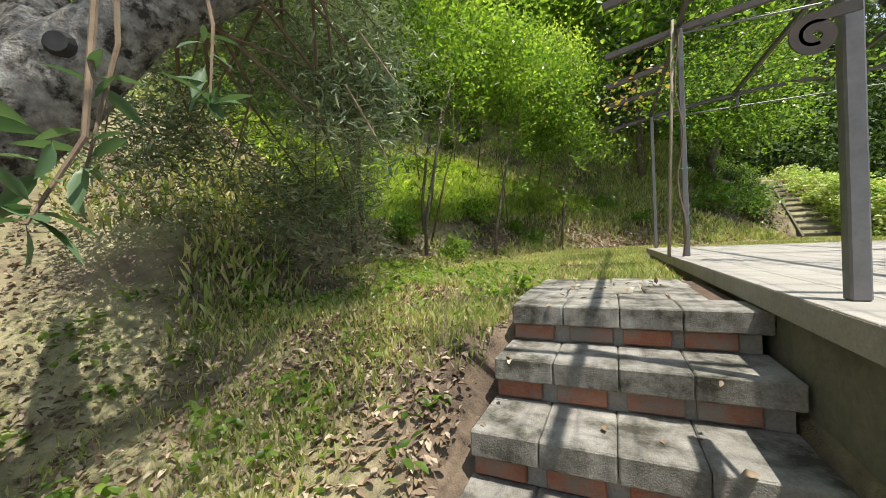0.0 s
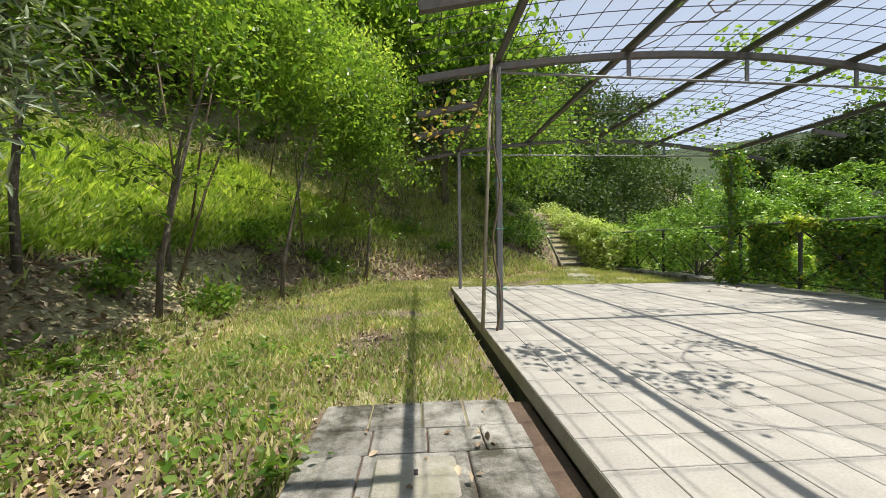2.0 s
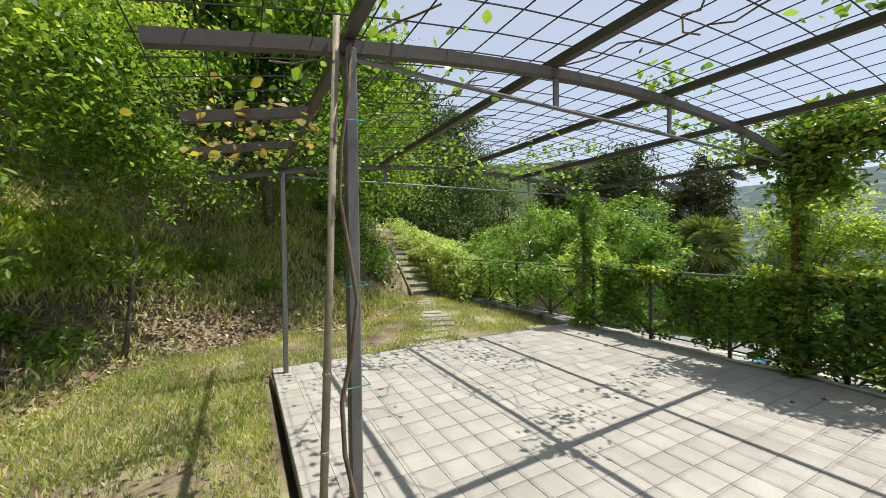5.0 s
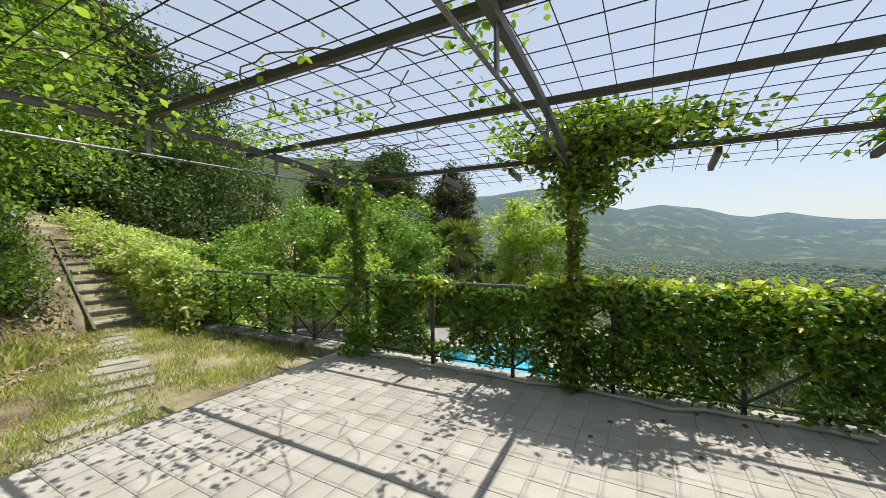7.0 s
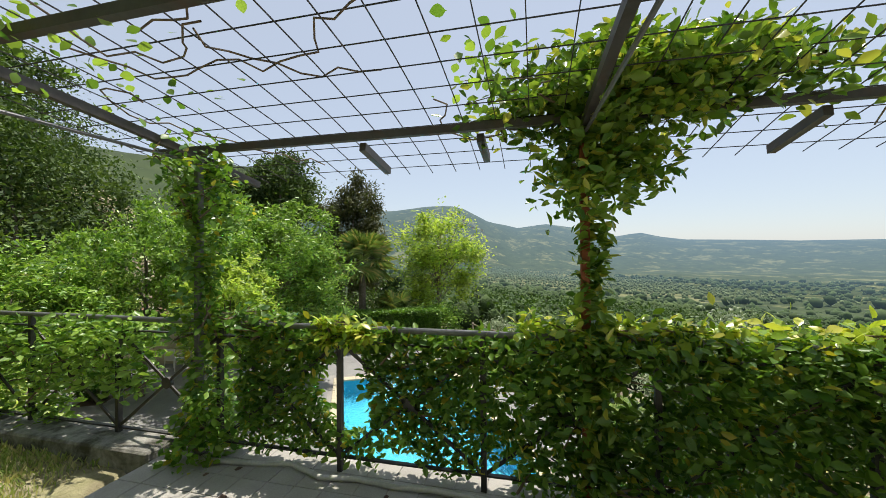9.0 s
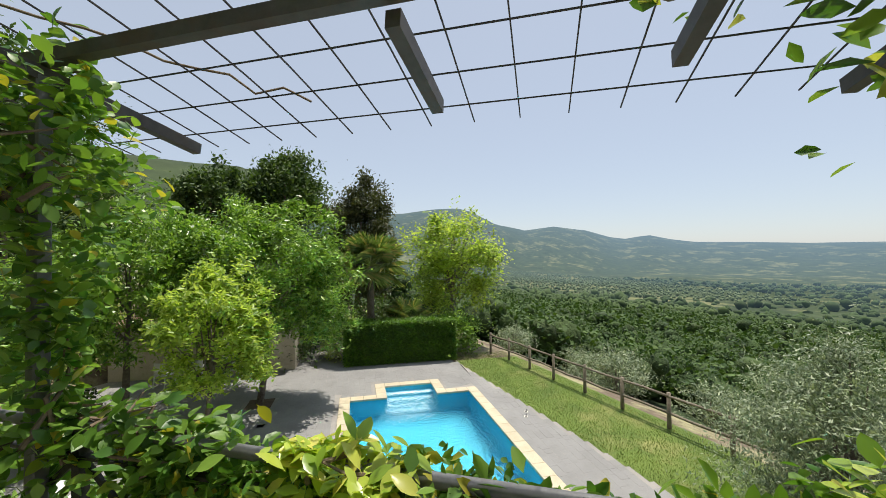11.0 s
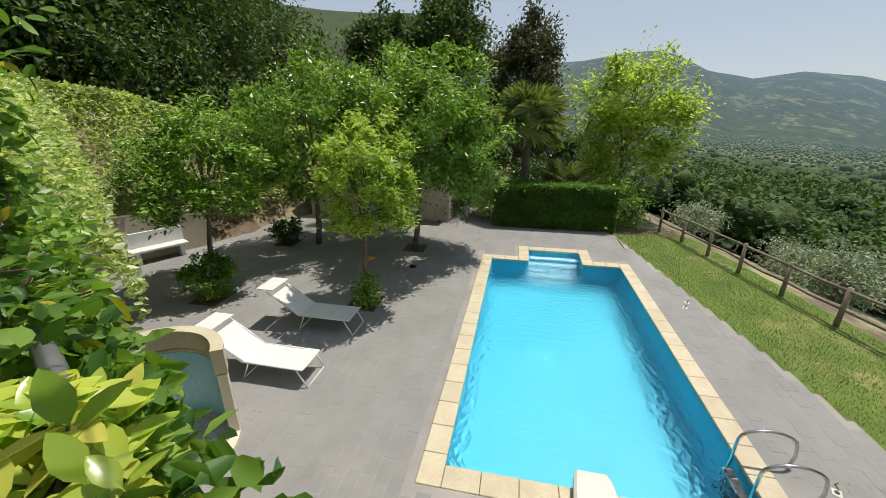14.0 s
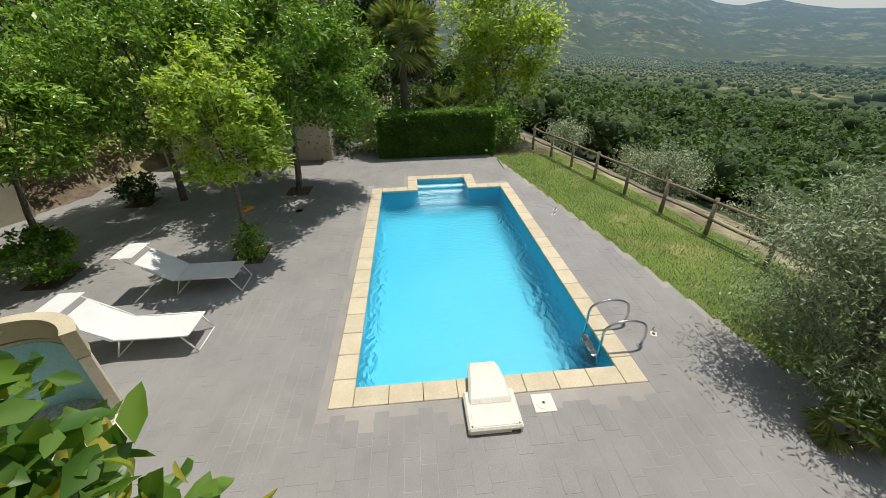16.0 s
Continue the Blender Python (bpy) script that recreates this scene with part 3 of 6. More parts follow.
def chamfered(w, d, h, c):
    x, y = w / 2, d / 2
    v = [(-x, -y, -h), (x, -y, -h), (x, y, -h), (-x, y, -h), (-x, -y, -c), (x, -y, -c), (x, y, -c), (-x, y, -c), (-x + c, -y + c, 0), (x - c, -y + c, 0), (x - c, y - c, 0), (-x + c, y - c, 0)]
    f = [(8, 9, 10, 11)]
    for k in range(4):
        j = (k + 1) % 4
        f += [(k, j, 4 + j, 4 + k), (4 + k, 4 + j, 8 + j, 8 + k)]
    return v, f


# ---- garden steps and walkway ----
steps = thing("garden_steps", "weathered washed-concrete garden steps with red brick risers", "steps", kind="structure")
for k in range(7):
    z, y = -0.10 - 0.18 * k, 1.885 - 0.295 * k
    w0 = -0.41 - 0.012 * k
    for i in range(4):
        x0, x1 = w0 + i * 0.245, w0 + (i + 1) * 0.245 - 0.003
        Mesh().box(x0, y, z - 0.095, x1 + (0.065 if i == 3 else 0), y + (0.34 if k else 0.29), z, 0.006).ob("slab", M_CONC, steps)
        bx0 = x0 + random.uniform(-0.01, 0.03) * (i > 0)
        if k < 6:
            Mesh().box(bx0 + 0.004, y + 0.025, z - 0.172, bx0 + 0.195, y + 0.30, z - 0.097, 0.005).ob("brick", M_BRICK, steps)
    Mesh().box(w0 + 0.005, y + 0.05, z - 0.185, 0.6, y + 0.34, z - 0.096).ob("mortar_bed", M_JOINT, steps)
walkway = thing("walkway", "worn washed-concrete paving slabs with a manhole lid", "path", kind="structure")
yy = 2.165
for rows_d, cols in ((0.24, (0.26, 0.27, 0.24, 0.17)), (0.33, (0.25, 0.42, 0.27)), (0.2, (0.27, 0.24, 0.24, 0.2)), (0.28, (0.24, 0.25, 0.21, 0.24))):
    x = -0.45
    for i, w in enumerate(cols):
        if not (len(cols) == 3 and i == 1):
            Mesh().box(x, yy, -0.19, x + w - 0.008, yy + rows_d - 0.008, -0.10 - random.uniform(0, 0.006), 0.006).ob("slab", M_CONC, walkway)
        else:
            Mesh().box(x, yy, -0.19, x + w - 0.008, yy + rows_d - 0.008, -0.106, 0.004).ob("manhole_frame", M_CONC, walkway)
            lid = Mesh().box(x + 0.05, yy + 0.045, -0.14, x + w - 0.06, yy + rows_d - 0.05, -0.096, 0.01).ob("manhole_lid", M_STONE, walkway, "pale square concrete lid")
            Mesh().box(x + 0.2, yy + 0.16, -0.1, x + 0.215, yy + 0.19, -0.092).ob("keyhole", M_BLACK, lid)
        x += w
    yy += rows_d
Mesh().box(-0.44, 2.16, -0.2, 0.6, yy - 0.02, -0.118).ob("bedding", M_DUST, walkway)

# ---- pergola ----
CX, HALF = 3.055, 2.335


SKEW = {4.36: 0.045}


def bay_y(y, x):
    return y + SKEW.get(y, 0.0) * (x - 0.72) + (0.07 if y == 7.26 else 0.02)


def arch_z(x):
    q = (x - CX) / HALF
    return 2.44 - 0.20 * q * q


pergola = thing("pergola", "grey steel pergola with arched rafters and rusty wire mesh", "pergola")
BAYS = (-1.55, 1.45, 4.36, 7.26)
for bay in BAYS:
    for x in (0.72, 5.39):
        y = bay_y(bay, x)
        rust = x > 5 and bay == 4.36
        if x < 1 and bay == 1.45:
            x, y = 0.718, 1.54
        m = Mesh().box(x - 0.025, y - 0.025, 0.0, x + 0.025, y + 0.025, arch_z(x) - 0.03, 0.006)
        ob = m.ob("post", M_RUST if rust else M_STEEL, pergola, "rust-red column" if rust else "")
        if x > 5:
            Mesh().box(x - 0.05, y - 0.05, 0.0, x + 0.05, y + 0.05, 0.008, 0.002).ob("base_plate", M_STEELD, ob)
    xs = np.linspace(0.05, 6.02, 25)
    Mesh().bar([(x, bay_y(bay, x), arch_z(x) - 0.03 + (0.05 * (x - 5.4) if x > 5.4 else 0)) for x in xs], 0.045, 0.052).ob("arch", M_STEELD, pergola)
    Mesh().tube([(0.74, bay_y(bay, 0.74), 2.17), (5.37, bay_y(bay, 5.37), 2.17)], 0.011, 6).ob("tie_rod", M_STEEL, pergola)
    for x in (1.9, 3.05, 4.2):
        y = bay_y(bay, x)
        Mesh().box(x - 0.018, y - 0.006, 2.165, x + 0.018, y + 0.006, arch_z(x) - 0.055).ob("hanger", M_STEEL, pergola)
for x in (0.72, 1.89, 3.05, 4.17, 5.39):
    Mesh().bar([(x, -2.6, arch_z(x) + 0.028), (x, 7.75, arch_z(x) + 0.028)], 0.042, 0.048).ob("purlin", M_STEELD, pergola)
for y, tip in ((6.0, 5.87), (5.2, 5.76), (3.4, 5.9), (2.31, 5.91), (0.42, 5.88), (-0.56, 5.88)):
    for x0, x1 in ((0.70, 0.05), (5.41, tip)):
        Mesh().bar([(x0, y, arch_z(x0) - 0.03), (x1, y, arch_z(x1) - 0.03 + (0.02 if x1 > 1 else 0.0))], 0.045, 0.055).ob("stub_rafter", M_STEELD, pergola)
wires = Mesh()
for y in np.arange(-2.5, 7.95, 0.2):
    wires.bar([(x, y, arch_z(x) + 0.062) for x in np.linspace(-0.02, 6.12, 14)], 0.0048, 0.0048)
for x in np.arange(0.0, 6.05, 0.2):
    wires.bar([(x, y, arch_z(x) + 0.068) for y in np.linspace(-2.6, 7.95, 5)], 0.0048, 0.0048)
wires.ob("wire_mesh", M_WIRE, pergola, "square rusty wire mesh")


# ---- railings ----
def railing(name, p0, p1, z, bays, label, first=0):
    t = thing(name, label, "railing", at=(p0[0], p0[1], z))
    p0, p1 = Vector((0, 0, 0)), Vector((p1[0] - p0[0], p1[1] - p0[1], 0))
    d = (p1 - p0) / bays
    Mesh().tube([p0 + Vector((0, 0, 0.975)), p1 + Vector((0, 0, 0.975))], 0.021, 8).ob("top_rail", M_STEEL, t, "", True)
    for h in (0.10, 0.88):
        Mesh().bar([p0 + Vector((0, 0, h)), p1 + Vector((0, 0, h))], 0.03, 0.012).ob("rail", M_IRON, t)
    for k in range(first, bays + 1):
        q = p0 + d * k
        Mesh().bar([q + Vector((0, 0, -0.02)), q + Vector((0, 0, 0.96))], 0.035, 0.035, (0, 1, 0)).ob("post", M_IRON, t)
    for k in range(bays):
        a, b = p0 + d * k, p0 + d * (k + 1)
        for z0, z1 in ((0.1, 0.88), (0.88, 0.1)):
            Mesh().bar([a + Vector((0, 0, z0)), b + Vector((0, 0, z1))], 0.012, 0.022).ob("brace", M_IRON, t)
        m = (a + b) / 2 + Vector((0, 0, 0.49))
        n = Vector((-d.y, d.x, 0)).normalized()
        Mesh().tube([m - n * 0.014, m + n * 0.014], 0.045, 14).ob("disc", M_IRON, t)
    return t


railing("railing", (5.42, -2.7), (5.42, 12.1), 0.0, 15, "dark iron railing with crossed braces, overgrown by climbers")
srail = railing("railing", (0.71, 1.36), (0.71, -2.64), -0.1, 4, "dark iron railing on the terrace edge ending in a scroll", 1)
sp = Mesh()
pts = [(0.0, 0.1, 0.93), (-0.07, 0.1, 0.925)]
for k in range(36):
    t = radians(75) + k / 35 * 2 * math.pi * 1.6
    r = 0.05 - 0.0036 * (t - radians(75))
    pts.append((-0.1 + r * math.cos(t), 0.1, 0.87 + r * math.sin(t)))
sp.bar(pts, 0.032, 0.007, (0, 1, 0))
sp.ob("scroll", M_STEELD, srail, "grey steel scroll")

# ---- pool ----
pool = thing("swimming_pool", "rectangular bright blue swimming pool with cream coping", "pool", kind="structure")
IN = [(0.33, 0.33), (8.33, 0.33), (8.33, 1.52), (9.42, 1.52), (9.42, 3.22), (8.33, 3.22), (8.33, 4.33), (0.33, 4.33)]
OUT = [(0, 0), (8.66, 0), (8.66, 1.19), (9.75, 1.19), (9.75, 3.55), (8.66, 3.55), (8.66, 4.66), (0, 4.66)]
basin = Mesh()
n = len(IN)
basin.add([pw(a, b, DECK - 0.02) for a, b in IN] + [pw(a, b, DECK - 1.45) for a, b in IN], [(i, i + n, (i + 1) % n + n, (i + 1) % n) for i in range(n)] + [tuple(range(n, 2 * n))])
basin.ob("basin", M_POOL, pool)
for k in range(4):
    Mesh().box(8.1 + 0.0 + k * 0.33, 1.53, DECK - 1.44, 9.41, 3.21, DECK - 1.15 + 0.27 * k - 0.0, 0.01, POOL_M).ob("pool_step", M_POOL, pool)
    Mesh().box(8.105 + k * 0.33, 1.54, DECK - 1.15 + 0.27 * k, 8.105 + k * 0.33 + 0.2, 3.20, DECK - 1.146 + 0.27 * k + 0.004, 0, POOL_M).ob("step_edge", M_POOLW, pool, "pale non-slip edge")


def water_material():
    m = bpy.data.materials.new("pool_water")
    m.use_nodes = True
    nt = m.node_tree
    p = nt.nodes["Principled BSDF"]
    p.inputs["Base Color"].default_value = (0.86, 0.97, 1.0, 1)
    p.inputs["Roughness"].default_value = 0.0
    p.inputs["IOR"].default_value = 1.33
    p.inputs["Transmission Weight"].default_value = 1.0
    pos = nt.nodes.new("ShaderNodeNewGeometry").outputs["Position"]
    b = nt.nodes.new("ShaderNodeBump")
    b.inputs["Strength"].default_value, b.inputs["Distance"].default_value = 1.0, 0.09
    nt.links.new(noise_node(nt, 8.5, 3, 0.55, pos), b.inputs["Height"])
    nt.links.new(b.outputs[0], p.inputs["Normal"])
    return m


water = Mesh().add([pw(a, b, DECK - 0.11) for a, b in [(x + (0.01 if x < 5 else -0.01), y) for x, y in IN]], [tuple(reversed(range(n)))]).ob("water", water_material(), pool, "clear rippled blue water")
water.visible_shadow = False


def coping_row(a0, b0, a1, b1, wa, wb):
    L = math.hypot(a1 - a0, b1 - b0)
    k = max(1, round(L / 0.5))
    for i in range(k):
        q0, q1 = i / k, (i + 1) / k
        x0, y0, x1, y1 = a0 + (a1 - a0) * q0, b0 + (b1 - b0) * q0, a0 + (a1 - a0) * q1, b0 + (b1 - b0) * q1
        g = 0.004
        Mesh().box(min(x0, x1 + wa, x0 + wa) + g, min(y0, y1 + wb, y0 + wb) + g, DECK - 0.05, max(x1, x0 + wa) - g, max(y1, y0 + wb) - g, DECK + 0.012, 0.008, POOL_M).ob("coping_stone", M_COPE, pool)


W = 0.345
coping_row(0, 0, 8.66, 0, 0, W)
coping_row(0, 4.66 - W, 8.66, 4.66 - W, 0, W)
coping_row(0, W, 0, 4.66 - W, W, 0)
coping_row(8.66 - W, W, 8.66 - W, 1.19, W, 0)
coping_row(8.66 - W, 3.55, 8.66 - W, 4.66 - W, W, 0)
coping_row(8.66 - W, 1.19, 9.75, 1.19, 0, W)
coping_row(8.66 - W, 3.55 - W, 9.75, 3.55 - W, 0, W)
coping_row(9.75 - W, 1.19 + W, 9.75 - W, 3.55 - W, W, 0)

# ---- deck ----
deck = thing("pavement_deck", "grey stone-paved pool deck with pale joints", "pavement", kind="structure")


def lawn_edge(a):
    return 6.74 - (a - 0.5) * 0.168


bed = Mesh()
BED = [(-12, -16), (18, -16), (18, 0.0), (11.9, 4.6), (-1.2, 6.86), (-12, 7)]
for (a0, a1, b0, b1) in ((-12, 0.0, -16, 7), (0.0, 8.66, -16, 0.0), (8.66, 9.75, -16, 1.19), (9.75, 18, -16, 4.7), (8.66, 9.75, 3.55, 4.9), (0, 8.66, 4.66, 5.0)):
    bed.box(a0, b0, DECK - 0.3, a1, b1, DECK - 0.002, 0, POOL_M)
for i in range(20):
    a0 = i * 0.6
    bed.box(a0, 4.9, DECK - 0.3, a0 + 0.6, lawn_edge(a0 + 0.3), DECK - 0.002, 0, POOL_M)
bed.ob("joint_bed", M_PJOINT, deck)


def on_deck(a, b, w, d):
    x, y, _ = pw(a + w / 2, b + d / 2)
    if x < 5.75 or y > 21.0 or a > 14.5:
        return False
    if b + d > lawn_edge(a + w / 2):
        return False
    if a + w > 0 and a < 8.66 and b + d > 0 and b < 4.66:
        return False
    if a + w > 8.6 and a < 9.75 and b + d > 1.19 and b < 3.55:
        return False
    for ta, tb in PLANTERS:
        if abs(a + w / 2 - ta) < 0.46 and abs(b + d / 2 - tb) < 0.42:
            return False
    return True


PLANTERS = [(4.56, -2.57), (8.78, -2.43), (4.0, -6.55), (8.4, -7.2)]
rows_b, k = [], 0
PAV_V, PAV_F = chamfered(0.396, 0.196, 0.05, 0.0025)
pav_me = Mesh().add(PAV_V, PAV_F).data("paver", M_PAVER)
half_me = Mesh().add(*chamfered(0.196, 0.196, 0.05, 0.0025)).data("paver", M_PAVER)
rest, count = Mesh(), 0
R3 = POOL_M.to_3x3().to_4x4()
for j in range(-75, 36):
    b = j * 0.2 + 0.06
    a = -9.0 + (0.2 if j % 2 else 0) + (0.1 if j % 3 == 0 else 0)
    while a < 14:
        w = 0.2 if random.random() < 0.25 else 0.4
        if on_deck(a, b, w, 0.2):
            x, y, _ = pw(a + w / 2, b + 0.1)
            mt = Matrix.Translation((x, y, DECK + random.uniform(-0.002, 0.002))) @ R3
            if count < 300 and -1.6 < a < 3.2 and -2.6 < b < 0 or (count < 300 and -1.6 < a < 0 and b < 4):
                ob = new("paver", pav_me if w > 0.3 else half_me)
                ob.parent = deck
                ob.matrix_local = mt
                count += 1
            else:
                v, f = (PAV_V, PAV_F) if w > 0.3 else chamfered(0.196, 0.196, 0.05, 0.0025)
                rest.add(v, f, mt)
        a += w
tagged(rest.ob("pavers", M_PAVER, deck), kind="stuff")
for ta, tb in PLANTERS:
    Mesh().box(ta - 0.42, tb - 0.38, DECK - 0.06, ta + 0.42, tb + 0.38, DECK + 0.002, 0, POOL_M).ob("planting_hole", M_DUST, deck)

# lawn between deck and fence
M_LAWN = surf("mown_lawn", (0.10, 0.16, 0.03), (0.18, 0.25, 0.05), 1.2, 30, 0.95, 0.9, dirt=(0.33, 0.31, 0.12), dirt_scale=0.9, dirt_lo=0.5, dirt_hi=0.75, dist=0.03)
lawn = Mesh()
lv = []
for i in range(41):
    a = -6 + i * 0.45
    lv += [pw(a, lawn_edge(a) - 0.02, DECK - 0.006), pw(a, lawn_edge(a) + 2.9, DECK + 0.0), pw(a, lawn_edge(a) + 4.2, DECK - 0.75)]
lf = []
for i in range(40):
    for j in range(2):
        lf.append((i * 3 + j, i * 3 + j + 1, i * 3 + j + 4, i * 3 + j + 3))
lawn.add(lv, lf)
setting(lawn.ob("lawn", M_LAWN, None, "", True), "short mown green lawn strip beside the pool deck", "lawn")


def blades(name, pts, h, mat, label, lean=0.5):
    """Grass: one narrow tapering blade for each place."""
    n = len(pts)
    p = np.array(pts)
    d = unit(n)
    d[:, 2] = np.abs(d[:, 2]) + 1.0 / lean
    d /= np.linalg.norm(d, axis=1)[:, None]
    s = unit(n)
    s[:, 2] = 0
    hh = h * (0.5 + RNG.random(n))[:, None]
    v = np.empty((n, 4, 3))
    v[:, 0], v[:, 1] = p - s * 0.004 * (h / 0.06) ** 0.5, p + s * 0.004 * (h / 0.06) ** 0.5
    side = unit(n) * 0.35
    side[:, 2] *= 0.2
    v[:, 2] = p + d * hh * 0.6 + s * 0.003
    v[:, 3] = p + d * hh + side * hh
    me = bpy.data.meshes.new(name)
    me.vertices.add(n * 4)
    me.vertices.foreach_set("co", v.reshape(-1))
    i = np.arange(n)[:, None] * 4
    f = np.concatenate([i + np.array([[0, 1, 2]]), i + np.array([[0, 2, 3]])], axis=1).reshape(-1)
    me.loops.add(n * 6)
    me.loops.foreach_set("vertex_index", f.astype(np.int32))
    me.polygons.add(n * 2)
    me.polygons.foreach_set("loop_start", np.arange(n * 2, dtype=np.int32) * 3)
    me.polygons.foreach_set("loop_total", np.full(n * 2, 3, dtype=np.int32))
    me.materials.append(mat)
    me.update(calc_edges=True)
    return tagged(new(name, me), label, "grass", "", "stuff")


pts = []
for _ in range(46000):
    a = random.uniform(-3, 13)
    b = lawn_edge(a) + random.random() * 2.8
    pts.append(pw(a, b, DECK - 0.005))
blades("lawn_grass", pts, 0.04, L_LAWN, "short mown grass of the pool lawn")
pts = []
while len(pts) < 60000:
    x, y = random.uniform(-2.6, 0.5), random.uniform(-0.6, 9)
    if x > -0.47 and y < 3.2:
        continue
    s = foot_side(x, y)
    dens = 0.5 + noise.noise(Vector((x * 1.3, y * 1.3, 7))) + 0.15 * (y > 2.5) - 0.35 * (y < 1.6)
    if s < 0.3 and random.random() < dens:
        pts.append((x, y, ground_z(x, y) - 0.005))
while len(pts) < 88000:
    x, y = random.uniform(0.3, 5.2), random.uniform(7.6, 12.3)
    if foot_side(x, y) < 0.4 and 0.4 + noise.noise(Vector((x * 1.5, y * 1.5, 9))) > random.random() * 0.9:
        pts.append((x, y, ground_z(x, y) - 0.005))
blades("lawn_grass", pts, 0.055, L_GRASS, "uneven grass beside the terrace")
pts = []
while len(pts) < 52000:
    x, y = random.uniform(-6.5, 4.25), random.uniform(1.5, 18)
    s = foot_side(x, y)
    if 0.0 < s < 5 and (0.9 if 8.3 < y < 11 and x > -2.5 else 0.4) + noise.noise(Vector((x * 0.7, y * 0.7, 5))) * 1.2 + (0.2 if s > 1.2 else -0.45) > random.random():
        pts.append((x, y, ground_z(x, y) - 0.01))
blades("bank_grass", pts, 0.14, L_GRASS, "long rough grass on the sunny bank")

pts = []
while len(pts) < 46000:
    x, y = random.uniform(-6.5, 0.5), random.uniform(4.0, 11)
    s = foot_side(x, y)
    if 1.3 < s < 4.0 and 0.65 + noise.noise(Vector((x * 0.9, y * 0.9, 15))) > random.random():
        pts.append((x, y, ground_z(x, y) - 0.01))
blades("bank_grass", pts, 0.17, L_LIME, "bright green grass on the open upper slope", 1.6)

# fallen leaves
pts = []
while len(pts) < 17000:
    x, y = random.uniform(-4.2, 0.4), random.uniform(-0.8, 6.0)
    if x > -0.47 and y < 3.2 and random.random() > 0.03:
        continue
    if random.random() < 0.55 + noise.noise(Vector((x, y, 1))) - 0.12 * (y - 1):
        pts.append((x, y, ground_z(x, y) + 0.012 if x < -0.47 or y > 3.2 else -0.092 if y > 1.82 else -0.09 - 0.18 * max(0, math.ceil((1.82 - y) / 0.315))))
me = leaf_mesh("fallen_leaves", np.array(pts), 0.04, L_DRY, up=1.2, ratio=0.55, fold=0.25)
tagged(new("fallen_leaves", me), "dry brown fallen leaves on the soil", "leaf litter", "", "stuff")
pts = []
while len(pts) < 17000:
    x, y = (random.uniform(-5.5, 4.2), random.uniform(2.0, 13)) if len(pts) < 12000 else (random.uniform(-2.6, 3), random.uniform(7.5, 11))
    if -0.4 < foot_side(x, y) < 3.0:
        pts.append((x, y, ground_z(x, y) + 0.015))
me = leaf_mesh("fallen_leaves", np.array(pts), 0.07, L_DRY, up=1.6, ratio=0.55, fold=0.25)
tagged(new("fallen_leaves", me), "brown fallen leaves covering the bank", "leaf litter", "", "stuff")
# low weeds
pts = []
for _ in range(150):
    x, y = random.uniform(-3.2, -0.4), random.uniform(-0.5, 4.5)
    if foot_side(x, y) < 0.6:
        z = ground_z(x, y)
        for _ in range(random.randint(8, 30)):
            pts.append((x + random.gauss(0, 0.06), y + random.gauss(0, 0.06), z + random.uniform(0.02, 0.12)))
me = leaf_mesh("weeds", np.array(pts), 0.05, L_WOODS, up=0.9, ratio=0.6)
tagged(new("weeds", me), "low green weeds and herbs in the grass", "weeds", "", "stuff")

# ---- stone path and hillside stairs ----
path = thing("stepping_stones", "irregular mossy stepping stones in the lawn", "path", kind="structure")
for k in range(13):
    q = k / 12
    x, y = 2.75 + (4.7 - 2.75) * q + 0.12 * math.sin(q * 5), 7.85 + (12.0 - 7.85) * q
    w = random.uniform(0.42, 0.72) - 0.1 * q
    z = ground_z(x, y) + 0.012
    Mesh().box(-w / 2, -0.13, -0.05, w / 2, 0.13, 0.012, 0.012, Matrix.Translation((x, y, z)) @ Matrix.Rotation(random.uniform(-0.35, 0.25) - 0.2, 4, "Z")).ob("stone", M_STONE, path)
stairs = thing("hillside_stairs", "narrow brown stone stairs climbing the hillside", "stairs", kind="structure")
for k in range(10):
    y, z, x = 12.25 + k * 0.34, -0.05 + k * 0.165, 4.78 + 0.045 * k * (1 - k / 30)
    Mesh().box(x - 0.43, y, z - 0.25, x + 0.31, y + 0.42, z + 0.125, 0).ob("riser", M_STONE, stairs)
    Mesh().box(x - 0.44, y - 0.03, z + 0.125, x + 0.32, y + 0.40, z + 0.165, 0.008).ob("tread", M_CONC, stairs)
Mesh().bar([(4.31 + 0.045 * k, 12.1 + k * 0.34, 0.02 + k * 0.165) for k in range(11)], 0.04, 0.06).ob("side_kerb", M_WALL, stairs)

